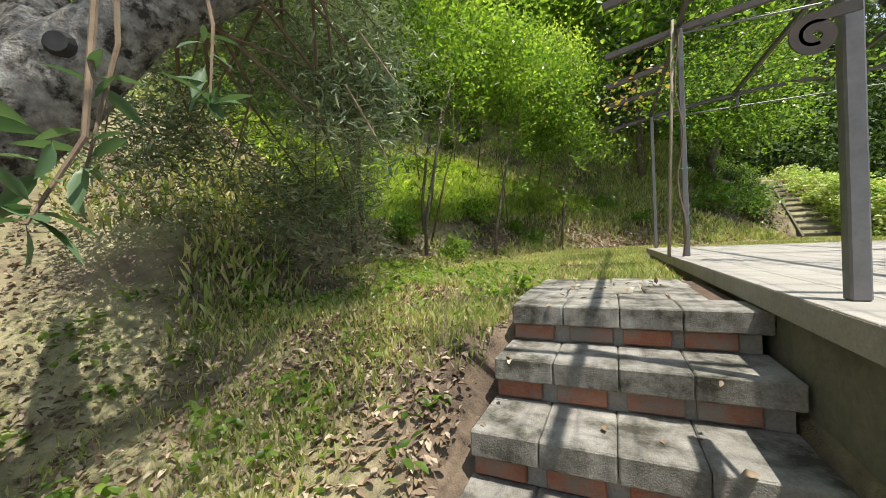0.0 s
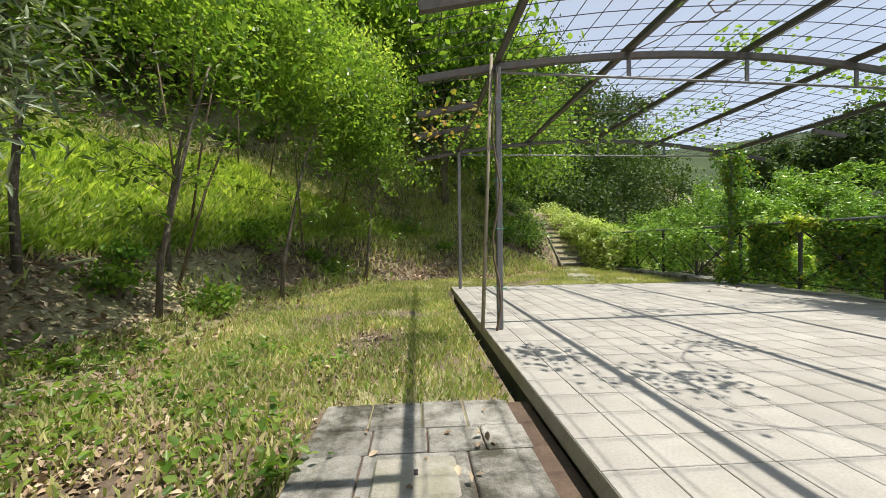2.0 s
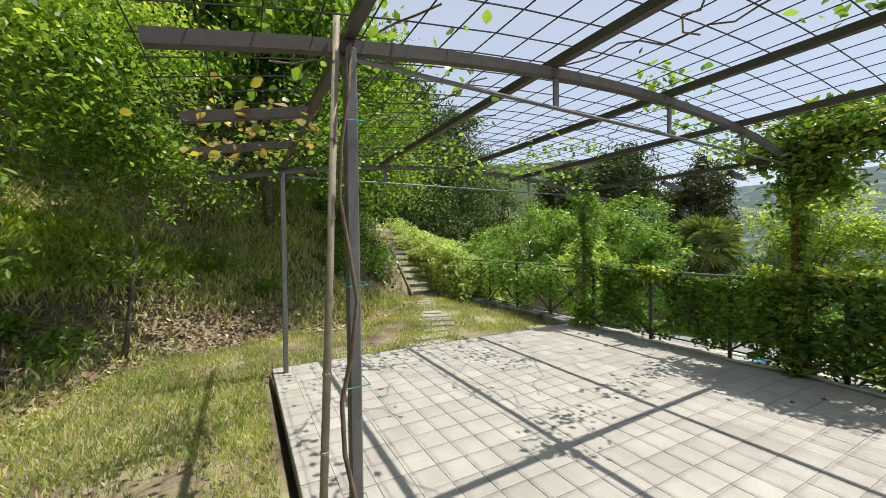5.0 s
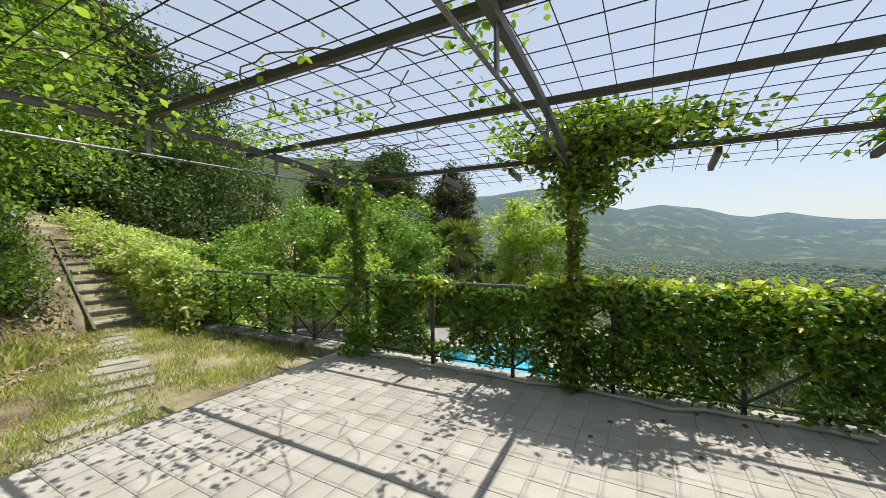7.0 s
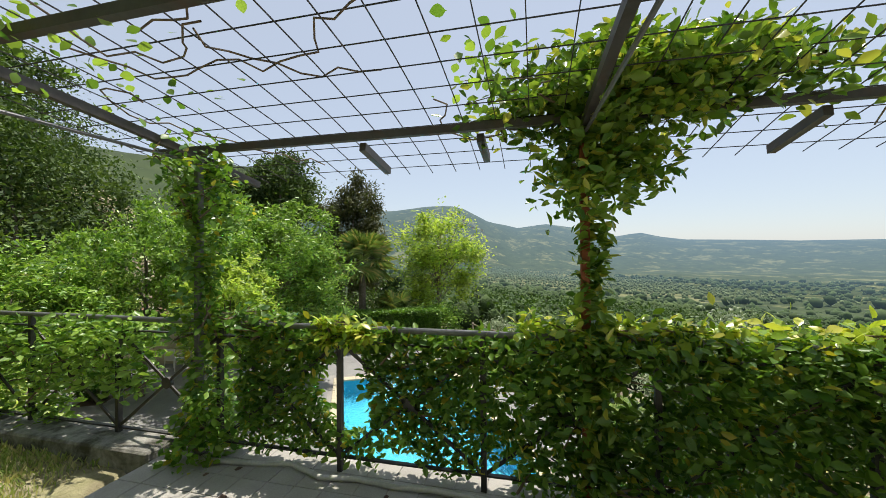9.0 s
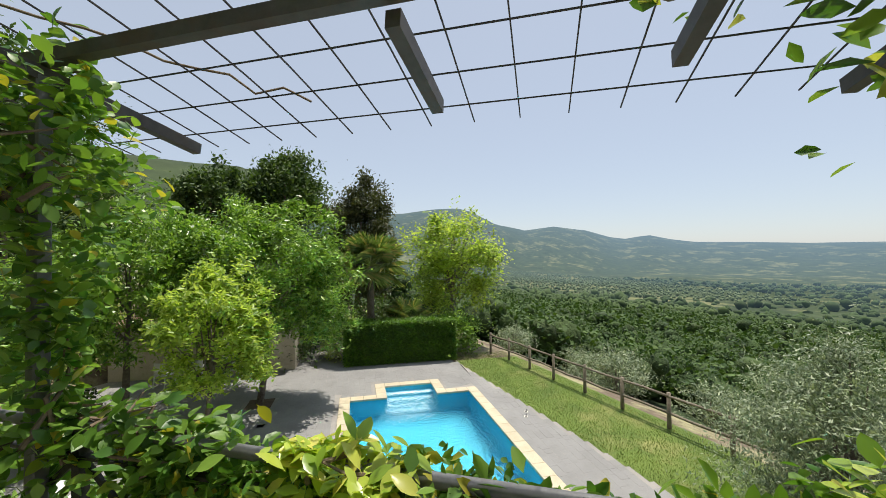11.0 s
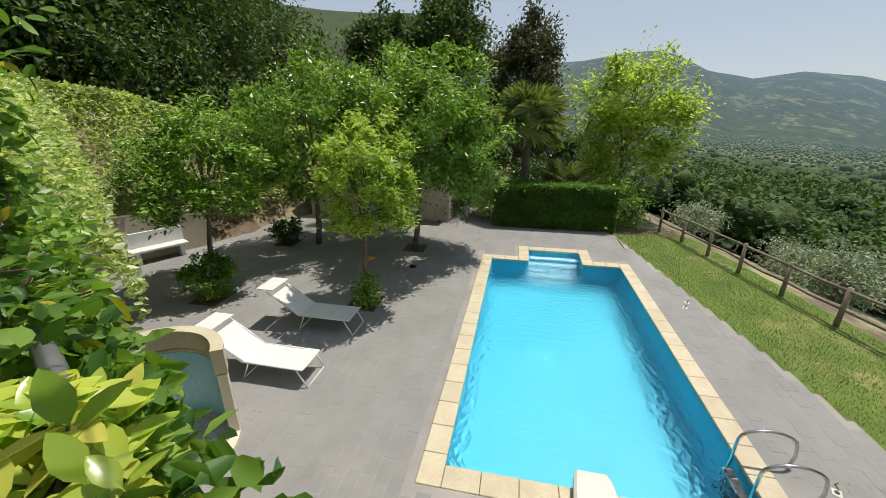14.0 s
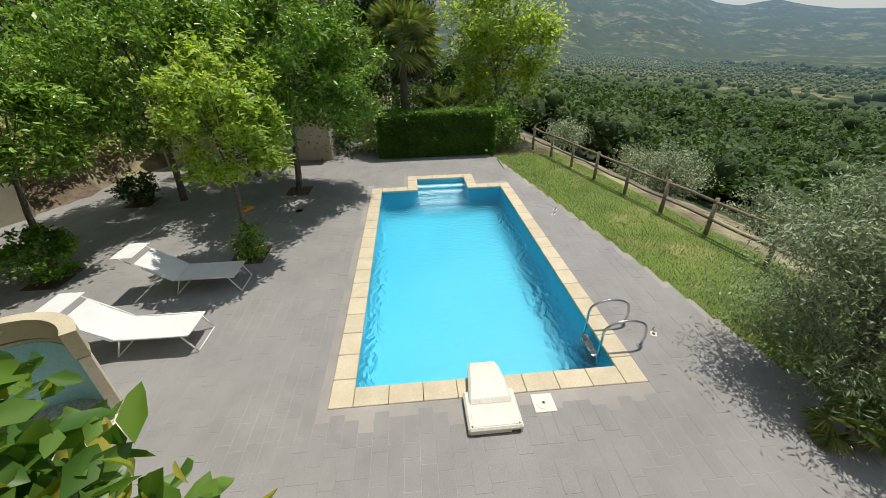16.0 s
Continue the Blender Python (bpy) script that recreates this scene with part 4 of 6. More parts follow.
# ---- railing climbers ----
def climb(name, label, pts, size, mat, ratio=0.55, cat="climber", facing=None, up=0.4):
    t = thing(name, label, cat, at=tuple(pts.mean(axis=0) * np.array((1, 1, 0)) + np.array((0, 0, pts[:, 2].min()))))
    rel = pts - np.array(t.location)
    if len(pts) < 3200 and size > 0.06 and cat != "hedge":
        ob = new("foliage", broad_leaf_mesh("foliage", rel, size, mat, up, ratio))
    else:
        ob = new("foliage", leaf_mesh("foliage", rel, size, mat, ratio=ratio, facing=facing, up=up))
    for _ in range(14):
        q = Vector(rel[random.randrange(len(rel))])
        near = rel[np.argsort(((rel - np.array(q)) ** 2).sum(axis=1))[[0, len(rel) // 60 + 2, len(rel) // 25 + 4, len(rel) // 12 + 6]]]
        near = near[np.argsort(near[:, 2])]
        if np.abs(near[0] - near[-1]).sum() > 0.05:
            Mesh().tube([tuple(k) for k in near], [0.009, 0.007, 0.005, 0.003], 5, False).ob("stem", M_TWIG, t)
    return link_part(ob, t).parent


def slab_points(n, y0, y1, z0, z1, x=5.45, thick=0.12, gap=0.0):
    out = []
    while len(out) < n:
        y = random.uniform(y0, y1)
        top = z1 + 0.06 * noise.noise(Vector((y * 2.1, 0, 3))) + 0.04 * noise.noise(Vector((y * 7, 2, 3)))
        z = z0 + (top - z0) * random.random() ** 0.75
        if gap and noise.noise(Vector((y * 2.2, z * 2.6, 11))) < gap - 0.35 * (z / z1):
            continue
        out.append((x + max(-1.8, min(1.8, random.gauss(0, 1))) * thick * (0.6 + 0.6 * z), y, z))
    return np.array(out)


climb("railing_climber", "dense glossy green climber covering the iron railing", slab_points(36000, -2.6, 5.0, 0.03, 1.02, gap=-0.24), 0.062, L_VINE)
climb("railing_climber", "leafy climber on the railing with gaps onto the pool", slab_points(7500, 5.0, 7.0, 0.05, 0.97, thick=0.055, gap=-0.03), 0.058, L_VINE)
climb("railing_climber", "loose climber on the railing beside the lawn", slab_points(7500, 7.9, 12.0, 0.0, 0.98, gap=0.05), 0.065, L_GREEN)
tp = np.array([(5.45 + random.gauss(0, 0.09), random.uniform(-2.6, 5.0), 1.0 + abs(random.gauss(0, 0.05))) for _ in range(2600)])
climb("railing_climber", "yellow-tipped top growth of the railing climber", tp, 0.075, L_GLOSSY)


def column_points(n, x, y, z0, z1, r):
    a = RNG.random(n) * 2 * np.pi
    z = z0 + (z1 - z0) * RNG.random(n)
    rr = r * (0.5 + 0.6 * RNG.random(n)) * (0.8 + 0.4 * np.sin(z * 5 + a))
    return np.stack([x + rr * np.cos(a), y + rr * np.sin(a), z], axis=1)


climb("post_climber", "vine climbing the corner post of the pergola", np.concatenate([column_points(1700, 5.39, 7.3, 0.1, 2.2, 0.17), column_points(600, 5.39, 7.3, 1.7, 2.35, 0.3), column_points(800, 5.33, 7.2, 0.0, 0.55, 0.3)]), 0.062, L_VINE)
p1, _ = crown_points(4600, (5.4, 4.25, 2.42), (0.45, 0.98, 0.36), 80, 0.17, -0.9, 0.25)
p2, _ = crown_points(1500, (5.42, 4.5, 2.0), (0.24, 0.34, 0.4), 30, 0.25, -0.9, 0.2)
climb("post_climber", "bushy climber crowning the rusty pergola column", np.concatenate([p1, p2, column_points(300, 5.39, 4.54, 1.0, 1.7, 0.09), column_points(620, 5.33, 4.54, 0.0, 1.0, 0.13)]), 0.075, L_CROWN)
p1, _ = crown_points(360, (5.6, 2.1, 2.35), (0.3, 0.5, 0.25), 20, 0.25, -0.9, 0.2)
climb("post_climber", "leafy shoots hanging over the pergola edge", p1, 0.08, L_VINE)

# vines in the mesh
vines = thing("grape_vine", "bare twisting vine shoots woven through the wire mesh", "vine", at=(0.8, 4.3, 0))
vp = []
for k in range(34):
    x, y = random.uniform(0.3, 5.6), random.uniform(0.5, 7.5)
    ang = random.uniform(0, 6.28)
    line = []
    for i in range(random.randint(8, 20)):
        line.append((x - 0.8, y - 4.3, arch_z(x) + 0.075 + random.uniform(-0.03, 0.03)))
        ang += random.gauss(0, 0.45)
        x += 0.11 * math.cos(ang)
        y += 0.11 * math.sin(ang)
        if not (0 < x < 5.9 and 0 < y < 7.9):
            break
        if random.random() < (0.5 if (x < 1.6 or (y > 6.4 and x < 4.5)) else (0.06 if x < 3.5 else 0)):
            for _ in range(3):
                vp.append((x + random.gauss(0, 0.07), y + random.gauss(0, 0.07), arch_z(x) + random.uniform(-0.04, 0.12)))
    if len(line) > 2:
        Mesh().tube(line, 0.005, 5, False).ob("shoot", M_TWIG, vines)
for cx, cy in ((1.75, 3.25), (1.5, 3.45), (2.0, 2.95), (2.9, 3.45), (2.3, 2.8), (3.05, 4.5), (2.36, 6.8), (3.75, 6.5), (3.95, 6.05), (4.05, 7.3), (3.4, 4.75), (4.25, 4.95), (5.0, 5.1)):
    for _ in range(64):
        vp.append((cx + random.gauss(0, 0.15), cy + random.gauss(0, 0.12), arch_z(cx) + 0.08 + random.uniform(-0.03, 0.12)))
for _ in range(190):
    y = random.uniform(5.2, 8.0)
    vp.append((random.gauss(0.5, 0.45), y, arch_z(0.8) + random.uniform(-0.1, 0.15)))
for _ in range(420):
    vp.append((min(4.9, random.gauss(3.0, 1.1)), random.gauss(7.2, 0.35), 2.4 + random.uniform(-0.1, 0.15)))
vp = np.array(vp) - np.array((0.8, 4.3, 0))
half = RNG.random(len(vp)) < 0.6
link_part(new("foliage", broad_leaf_mesh("foliage", vp[half], 0.058, L_WOODS, 0.4, 0.75)), vines, "green vine leaves")
link_part(new("foliage", broad_leaf_mesh("foliage", vp[~half], 0.052, L_GREEN, 0.4, 0.75)), vines, "bright young vine leaves")
ap = np.array([(random.gauss(0.3, 0.25), random.gauss(5.6, 0.4), 2.15 + random.gauss(0, 0.08)) for _ in range(90)]) - np.array((0.8, 4.3, 0))
link_part(new("young_leaves", broad_leaf_mesh("young_leaves", ap, 0.065, L_AUTUMN, 0.3, 0.7)), vines, "reddish yellow young leaves")
trunk = Mesh().tube([(-0.12 + 0.03 * math.sin(i * 1.3), 0.0 + 0.025 * math.cos(i * 1.7), i * 0.2) for i in range(12)], [0.011 - 0.0004 * i for i in range(12)], 7)
trunk.ob("vine_stem", M_TWIG, vines, "", True)
bam = thing("bamboo_cane", "dry grey bamboo cane leaning on the pergola post", "cane", at=(0.56, 4.32, 0))
bm_ = Mesh().tube([(0, 0, 0.0), (0.1, 0.01, 2.3)], [0.017, 0.013], 9)
bm_.ob("cane", M_BAMBOO, bam, "", True)
for k in range(7):
    q = 0.14 + k * 0.13
    Mesh().tube([(0.1 * q, 0.01 * q, 2.3 * q - 0.006), (0.1 * q, 0.01 * q, 2.3 * q + 0.006)], 0.0195 - 0.003 * q, 9).ob("node", M_BAMBOO, bam)
for k, z in enumerate((0.35, 0.85, 1.25, 1.9)):
    tie = thing("cord_tie", "thin green garden cord tied round a pergola post", "cord", group="cords on the post", at=(0.72, 4.36, z))
    Mesh().tube([(0.046 * cx, 0.046 * cy, 0.004 * i) for i, (cx, cy) in enumerate(((-1, -1), (1, -1), (1, 1), (-1, 1), (-1, -1)))], 0.0025, 5).ob("loop", M_CORD, tie)

rp = np.array([(5.42 + random.gauss(0, 0.05), random.uniform(6.5, 7.3), 0.99 + random.gauss(0.0, 0.05)) for _ in range(320)])
climb("railing_climber", "climber shoots twisting along the top rail", rp, 0.062, L_VINE)
# near shrub by the railing
p1, cl = crown_points(620, (5.37, 6.15, 0.96), (0.13, 0.26, 0.13), 40, 0.14, -0.9, 0.3)
climb("glossy_shrub", "shrub with large glossy yellow-green leaves at the railing", p1, 0.07, L_GLOSSY, 0.46, "shrub", up=0.9)

# ---- poolside things ----
def at_pool(a, b, z=DECK, turn=0.0):
    return Matrix.Translation(pw(a, b, z)) @ Matrix.Rotation(A0 + turn, 4, "Z")


def lounger():
    t = thing("sun_lounger", "white sun lounger with raised back and small sunshade", "sun lounger", "sun loungers by the pool")
    for s in (-0.3, 0.3):
        Mesh().tube([(s, 0.0, 0.36), (s, -1.15, 0.36)], 0.016, 8).ob("side_rail", M_WHITE, t, "", True)
        Mesh().tube([(s, -1.12, 0.36), (s, -1.72, 0.78)], 0.016, 8).ob("back_rail", M_WHITE, t, "", True)
        Mesh().tube([(s, -0.12, 0.35), (s, 0.06, 0.012)], 0.014, 8).ob("leg", M_WHITE, t, "", True)
        Mesh().tube([(s, -1.05, 0.35), (s, -1.2, 0.012)], 0.014, 8).ob("leg", M_WHITE, t, "", True)
        Mesh().tube([(s * 1.05, -1.15, 0.36), (s * 1.05, -1.95, 0.92)], 0.011, 8).ob("shade_arm", M_WHITE, t, "", True)
    Mesh().tube([(-0.3, 0.06, 0.014), (0.3, 0.06, 0.014)], 0.014, 8).ob("foot_bar", M_WHITE, t, "", True)
    Mesh().tube([(-0.3, -1.2, 0.014), (0.3, -1.2, 0.014)], 0.014, 8).ob("foot_bar", M_WHITE, t, "", True)
    sl = Mesh()
    prof = [(0.02, 0.372), (-0.5, 0.352), (-1.12, 0.368), (-1.4, 0.545), (-1.73, 0.795)]
    vv = [(x, y, z) for y, z in prof for x in (-0.295, 0.295)] + [(x, y, z - 0.008) for y, z in prof for x in (-0.295, 0.295)]
    k = len(prof)
    ff = [(2 * i, 2 * i + 1, 2 * i + 3, 2 * i + 2) for i in range(k - 1)] + [(2 * k + 2 * i + 2, 2 * k + 2 * i + 3, 2 * k + 2 * i + 1, 2 * k + 2 * i) for i in range(k - 1)]
    sl.add(vv, ff).ob("sling", M_SLING, t, "white woven sling")
    Mesh().box(-0.31, -2.12, 0.905, 0.31, -1.72, 0.925, 0.006).ob("sunshade", M_SLING, t, "small flat white shade")
    return t


L1 = lounger()
L1.matrix_basis = at_pool(1.66, -2.38, DECK, math.pi)
copy_thing(L1, at_pool(3.35, -2.3, DECK, math.pi))

sk = thing("pool_filter_unit", "white plastic pool filter unit hung over the coping", "pool filter", at=pw(0, 2.25))
sk.rotation_euler = (0, 0, A0)
Mesh().box(-0.6, -0.36, 0.0, 0.02, 0.36, 0.12, 0.025).ob("housing", M_OFFWH, sk)
hood = Mesh()
prof = [(-0.22, 0.31, 0.125), (-0.16, 0.3, 0.16), (0.1, 0.265, 0.2), (0.38, 0.235, 0.19), (0.5, 0.21, 0.15), (0.54, 0.2, 0.09)]
for x, w, h in prof:
    hood.v += [(x, -w, 0.06), (x, -w, h - 0.03), (x, -w + 0.035, h), (x, w - 0.035, h), (x, w, h - 0.03), (x, w, 0.06)]
hood.f = [(6 * i + j, 6 * i + (j + 1) % 6, 6 * i + 6 + (j + 1) % 6, 6 * i + 6 + j) for i in range(5) for j in range(6)] + [(5, 4, 3, 2, 1, 0), (30, 31, 32, 33, 34, 35)]
hood.ob("hood", M_OFFWH, sk, "rounded sloping hood over the coping")
Mesh().box(-0.56, -0.3, 0.119, -0.27, 0.3, 0.127, 0.003).ob("lid", M_OFFWH, sk, "flat lid with a rusty stain")
for y in (-0.31, 0.31):
    Mesh().tube([(-0.55, y, 0.119), (-0.55, y, 0.126)], 0.012, 10).ob("screw", M_IRON, sk)
Mesh().box(0.36, -0.2, -0.4, 0.5, 0.2, 0.1, 0.03).ob("intake", M_OFFWH, sk)
Mesh().box(-0.604, -0.32, 0.03, -0.599, -0.2, 0.06).ob("badge", M_IRON, sk)
dr = thing("drain_cover", "square white plastic drain cover with a round lid", "drain cover", at=pw(-0.2, 3.0))
dr.rotation_euler = (0, 0, A0)
Mesh().box(-0.15, -0.15, 0.0, 0.15, 0.15, 0.012, 0.004).ob("frame", M_OFFWH, dr)
Mesh().tube([(0, 0, 0.01), (0, 0, 0.016)], 0.11, 24).ob("round_lid", M_OFFWH, dr)
Mesh().tube([(0, 0, 0.016), (0, 0, 0.02)], 0.02, 12).ob("screw", M_IRON, dr)
for a, b in ((0.95, 5.3), (6.2, 5.45), (5.9, 5.3)):
    sp_ = thing("deck_socket", "small square deck fitting with a loose cable", "deck fitting", "deck fittings", at=pw(a, b))
    Mesh().box(-0.06, -0.05, 0.0, 0.06, 0.05, 0.008, 0.003).ob("plate", M_OFFWH, sp_)
    Mesh().tube([(0, 0, 0.008), (0, 0, 0.014)], 0.03, 12).ob("cap", M_IRON, sp_)
    Mesh().tube([(0.02, 0, 0.014), (0.08, -0.02, 0.012), (0.14, 0.01, 0.008), (0.2, -0.03, 0.007)], 0.005, 5).ob("cable", M_BLACK, sp_)

lad = thing("pool_ladder", "curved stainless steel pool ladder with dark treads", "pool ladder", at=pw(0.98, 4.5))
lad.rotation_euler = (0, 0, A0)


def lp(a, b, z):
    return (a, -b, z)


for a in (-0.27, 0.27):
    pts = [lp(a, -0.27, -0.95), lp(a, -0.27, -0.1), lp(a, -0.26, 0.25)]
    for k in range(9):
        t = math.pi * k / 8
        pts.append(lp(a, 0.09 - 0.35 * math.cos(t), 0.36 + 0.20 * math.sin(t)))
    pts += [lp(a, 0.46, 0.2), lp(a, 0.42, 0.0)]
    Mesh().tube(pts, 0.021, 10).ob("handrail", M_CHROME, lad, "", True)
    Mesh().tube([lp(a, 0.42, 0.0), lp(a, 0.42, 0.02)], 0.05, 14).ob("flange", M_CHROME, lad)
for z in (-0.2, -0.45, -0.7):
    tr = Mesh().box(-0.26, 0.21, z - 0.02, 0.26, 0.35, z, 0.006).ob("tread", M_CHROME, lad)
    for k in range(3):
        Mesh().box(-0.235 + k * 0.16, 0.22, z + 0.0005, -0.085 + k * 0.16, 0.34, z + 0.006).ob("rubber_pad", M_BLACK, tr)

# outdoor shower
sh = thing("outdoor_shower", "curved cream outdoor shower wall lined with blue mosaic", "shower", at=(6.1, 11.06, DECK))


def arc_wall(r0, r1, z0, z1, a0, a1, k=28, top=None):
    m = Mesh()
    v = []
    for i in range(k + 1):
        t = radians(a0 + (a1 - a0) * i / k)
        h = z1 if top is None else top(i / k)
        v += [(r * math.cos(t), r * math.sin(t), z) for r, z in ((r0, z0), (r1, z0), (r1, h), (r0, h))]
    f = []
    for i in range(k):
        for j in range(4):
            q = (j + 1) % 4
            f.append((i * 4 + j, i * 4 + q, i * 4 + 4 + q, i * 4 + 4 + j))
    f += [(3, 2, 1, 0), (k * 4, k * 4 + 1, k * 4 + 2, k * 4 + 3)]
    return m.add(v, f)


def sh_top(q):
    return 1.08 + 0.1 * math.sin(q * 2.6)


arc_wall(0.79, 0.91, 0, 1.55, -29, 116, 30, sh_top).ob("wall", M_CREAM, sh)
arc_wall(0.775, 0.792, 0.03, 1.5, -27, 114, 30, lambda q: sh_top(q) - 0.04).ob("mosaic_lining", M_MOSAIC, sh, "small blue mosaic tiles")
arc_wall(0.77, 0.93, 1.5, 1.56, -30, 117, 30, lambda q: sh_top(q) + 0.035).ob("coping", M_COPE, sh)
arc_wall(0.79, 0.92, 0.0, 0.07, 262, 331, 14).ob("sill", M_CREAM, sh)
arc_wall(0.79, 0.91, 0.0, 1.0, 242, 262, 10, lambda q: 1.15 - 0.2 * q).ob("screen", M_CREAM, sh, "low cream side screen")
fl_ = Mesh()
k = 24
fl_.add([(max(-0.42, 0.8 * math.cos(2 * math.pi * i / k)), 0.8 * math.sin(2 * math.pi * i / k), z) for z in (0.0, 0.03) for i in range(k)], [tuple(range(k, 2 * k)), tuple(reversed(range(k)))] + [(i, (i + 1) % k, (i + 1) % k + k, i + k) for i in range(k)])
fl_.ob("floor", M_PEBBLE, sh, "pebble-set shower floor")
for z in (0.5, 0.78):
    t = radians(252)
    Mesh().box(-0.045, -0.012, -0.035, 0.045, 0.012, 0.035, 0.004, Matrix.Translation((0.918 * math.cos(t), 0.918 * math.sin(t), z)) @ Matrix.Rotation(t + math.pi / 2, 4, "Z")).ob("socket_box", M_OFFWH, sh)

hx, hy, hz = (5.96, 11.2, -1.02)
Mesh().tube([(hx - 5.98 - 0.35, hy - 11.2 + 0.1, hz - DECK + 0.05), (hx - 5.98 - 0.1, hy - 11.2 + 0.03, hz - DECK + 0.09), (hx - 5.98, hy - 11.2, hz - DECK + 0.02)], 0.012, 8).ob("shower_arm", M_CHROME, sh, "", True)
Mesh().tube([(hx - 5.98, hy - 11.2, hz - DECK + 0.03), (hx - 5.98, hy - 11.2, hz - DECK - 0.02)], [0.02, 0.055], 14).ob("shower_head", M_CHROME, sh)
rope = thing("washing_line", "thin rope stretched between the trees with a pale end", "rope", at=(6.6, 15.7, 0.01))
q0, q1, q2 = [Vector(q) for q in ((6.6, 15.7, 0.01), (9.4, 15.73, -0.05), (10.46, 15.73, 0.09))]
Mesh().tube([q0 - q0, (q1 - q0) * 0.5 + Vector((0, 0, -0.05)), q1 - q0], 0.006, 5).ob("line", M_IRON, rope)
Mesh().tube([q1 - q0, q2 - q0], 0.012, 6).ob("pale_end", M_BAMBOO, rope)

# clipped hedge, planting and sheds
def hedge_box(name, label, m, sx, sy, sz, n, leaf, mat, cat="hedge"):
    t = thing(name, label, cat)
    t.matrix_basis = m
    P = []
    for _ in range(n):
        u, v, w = random.uniform(-sx, sx), random.uniform(-sy, sy), random.uniform(0, sz)
        k = random.random()
        if k < 0.16:
            v = (-sy if k < 0.08 else sy) + random.gauss(0, 0.03)
        elif k < 0.6:
            u = (-sx if k < 0.54 else sx) + random.gauss(0, 0.03)
        else:
            w = sz + random.gauss(0, 0.025)
        P.append((u, v, w + 0.03 * noise.noise(Vector((u * 3, v * 3, 1)))))
    link_part(new("foliage", leaf_mesh("foliage", np.array(P), leaf, mat, up=0.8, ratio=0.55)), t)
    # solid core box in a darker leaf green, behind the outer leaves
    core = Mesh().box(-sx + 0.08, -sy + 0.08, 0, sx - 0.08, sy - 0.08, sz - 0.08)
    core.ob("hedge_core", L_DARK, t)
    return t


hedge_box("clipped_hedge", "neatly clipped square green hedge at the pool end", at_pool(12.75, 2.5), 0.6, 2.4, 1.75, 26000, 0.08, L_HEDGE)

# deck trees
TREES = "trees on the pool deck"
tree("deck_tree", "young lime-green tree in a square hole of the deck", (10.8, 12.45, DECK), 4, (10.9, 12.2, -0.1), (1.3, 1.3, 1.75), 9500, 0.125, L_LIME, 0.06, None, 16, 110, 0.085, 0.42, TREES)
bush("planting", "leafy undergrowth at the foot of a deck tree", (10.75, 12.3, DECK + 0.42), (0.36, 0.32, 0.5), 1100, 0.08, L_GREEN)
tree("deck_tree", "broad round-crowned green tree shading the deck", (14.6, 14.3, DECK), 5, (14.75, 13.75, 0.65), (2.6, 2.6, 2.9), 30000, 0.145, L_GREEN, 0.09, None, 18, 230, 0.07, 0.42, TREES)
tree("deck_tree", "spreading green tree beside the wall", (8.85, 16.8, DECK), 4, (9.15, 16.5, 0.05), (1.85, 1.85, 1.85), 15000, 0.135, L_GREEN, 0.07, None, 14, 150, 0.08, 0.42, TREES)
tree("deck_tree", "dense green tree over the shaded deck", (12.7, 17.3, DECK), 5, (12.8, 17.2, 0.65), (2.4, 2.4, 2.65), 22000, 0.145, L_GREEN, 0.09, None, 12, 200, 0.075, 0.42, TREES, False)
tree("deck_tree", "tall green tree behind the deck", (15.3, 16.8, DECK), 5, (15.3, 16.8, 1.15), (2.4, 2.4, 2.7), 17000, 0.15, L_GREEN, 0.09, None, 10, 170, 0.075, 0.42, TREES, False)
bush("round_bush", "dark clipped round bush on the deck", (8.45, 15.7, DECK + 0.6), (0.63, 0.63, 0.64), 4200, 0.085, L_HEDGE, shell=0.75, spread=0.12)
x, y, _ = pw(8.4, -7.2)
bush("round_bush", "small dark bush in the shade", (x, y, DECK + 0.5), (0.5, 0.5, 0.52), 1500, 0.10, L_DARK, shell=0.7)

# palm
def palm(base, h, r, n, label, trunk=0.16):
    t = thing("palm", label, "palm", at=base)
    Mesh().tube([(0.05 * math.sin(i), 0, -0.1 + i * (h + 0.1) / 8) for i in range(9)], [trunk * (1.15 - 0.03 * i) + 0.02 * (i % 2) for i in range(9)], 10).ob("trunk", M_BARK, t, "", True)
    for k in range(n):
        az, el = k * 2.4, radians(random.uniform(-35, 75))
        d = Vector((math.cos(az) * math.cos(el), math.sin(az) * math.cos(el), math.sin(el)))
        st, hub = Vector((0, 0, h)), Vector((0, 0, h)) + d * r * 0.55
        side = d.cross(Vector((0, 0, 1))).normalized()
        up = side.cross(d)
        m = Mesh().bar([st, hub], 0.02, 0.015)
        for j in range(19):
            q = radians(-115 + 230 * j / 18)
            e = (d * math.cos(q) + side * math.sin(q))
            tip = hub + e * r * 0.55 - Vector((0, 0, 0.12 * r))
            mid = hub + e * r * 0.3
            w = e.cross(up).normalized() * r * 0.028
            m.add([hub, mid + w + up * 0.01, tip, mid - w + up * 0.01], [(0, 1, 2), (0, 2, 3)])
        m.ob("frond", L_PALM, t)
    return t


palm((21.2, 13.6, DECK), 4.15, 1.85, 46, "fan palm with a shaggy trunk behind the hedge")
palm((21.7, 11.9, DECK), 1.5, 1.35, 20, "low fan palm behind the hedge", 0.12)
palm((10.0, 1.7, DECK), 0.25, 0.5, 12, "low green palm clump at the deck edge", 0.08)

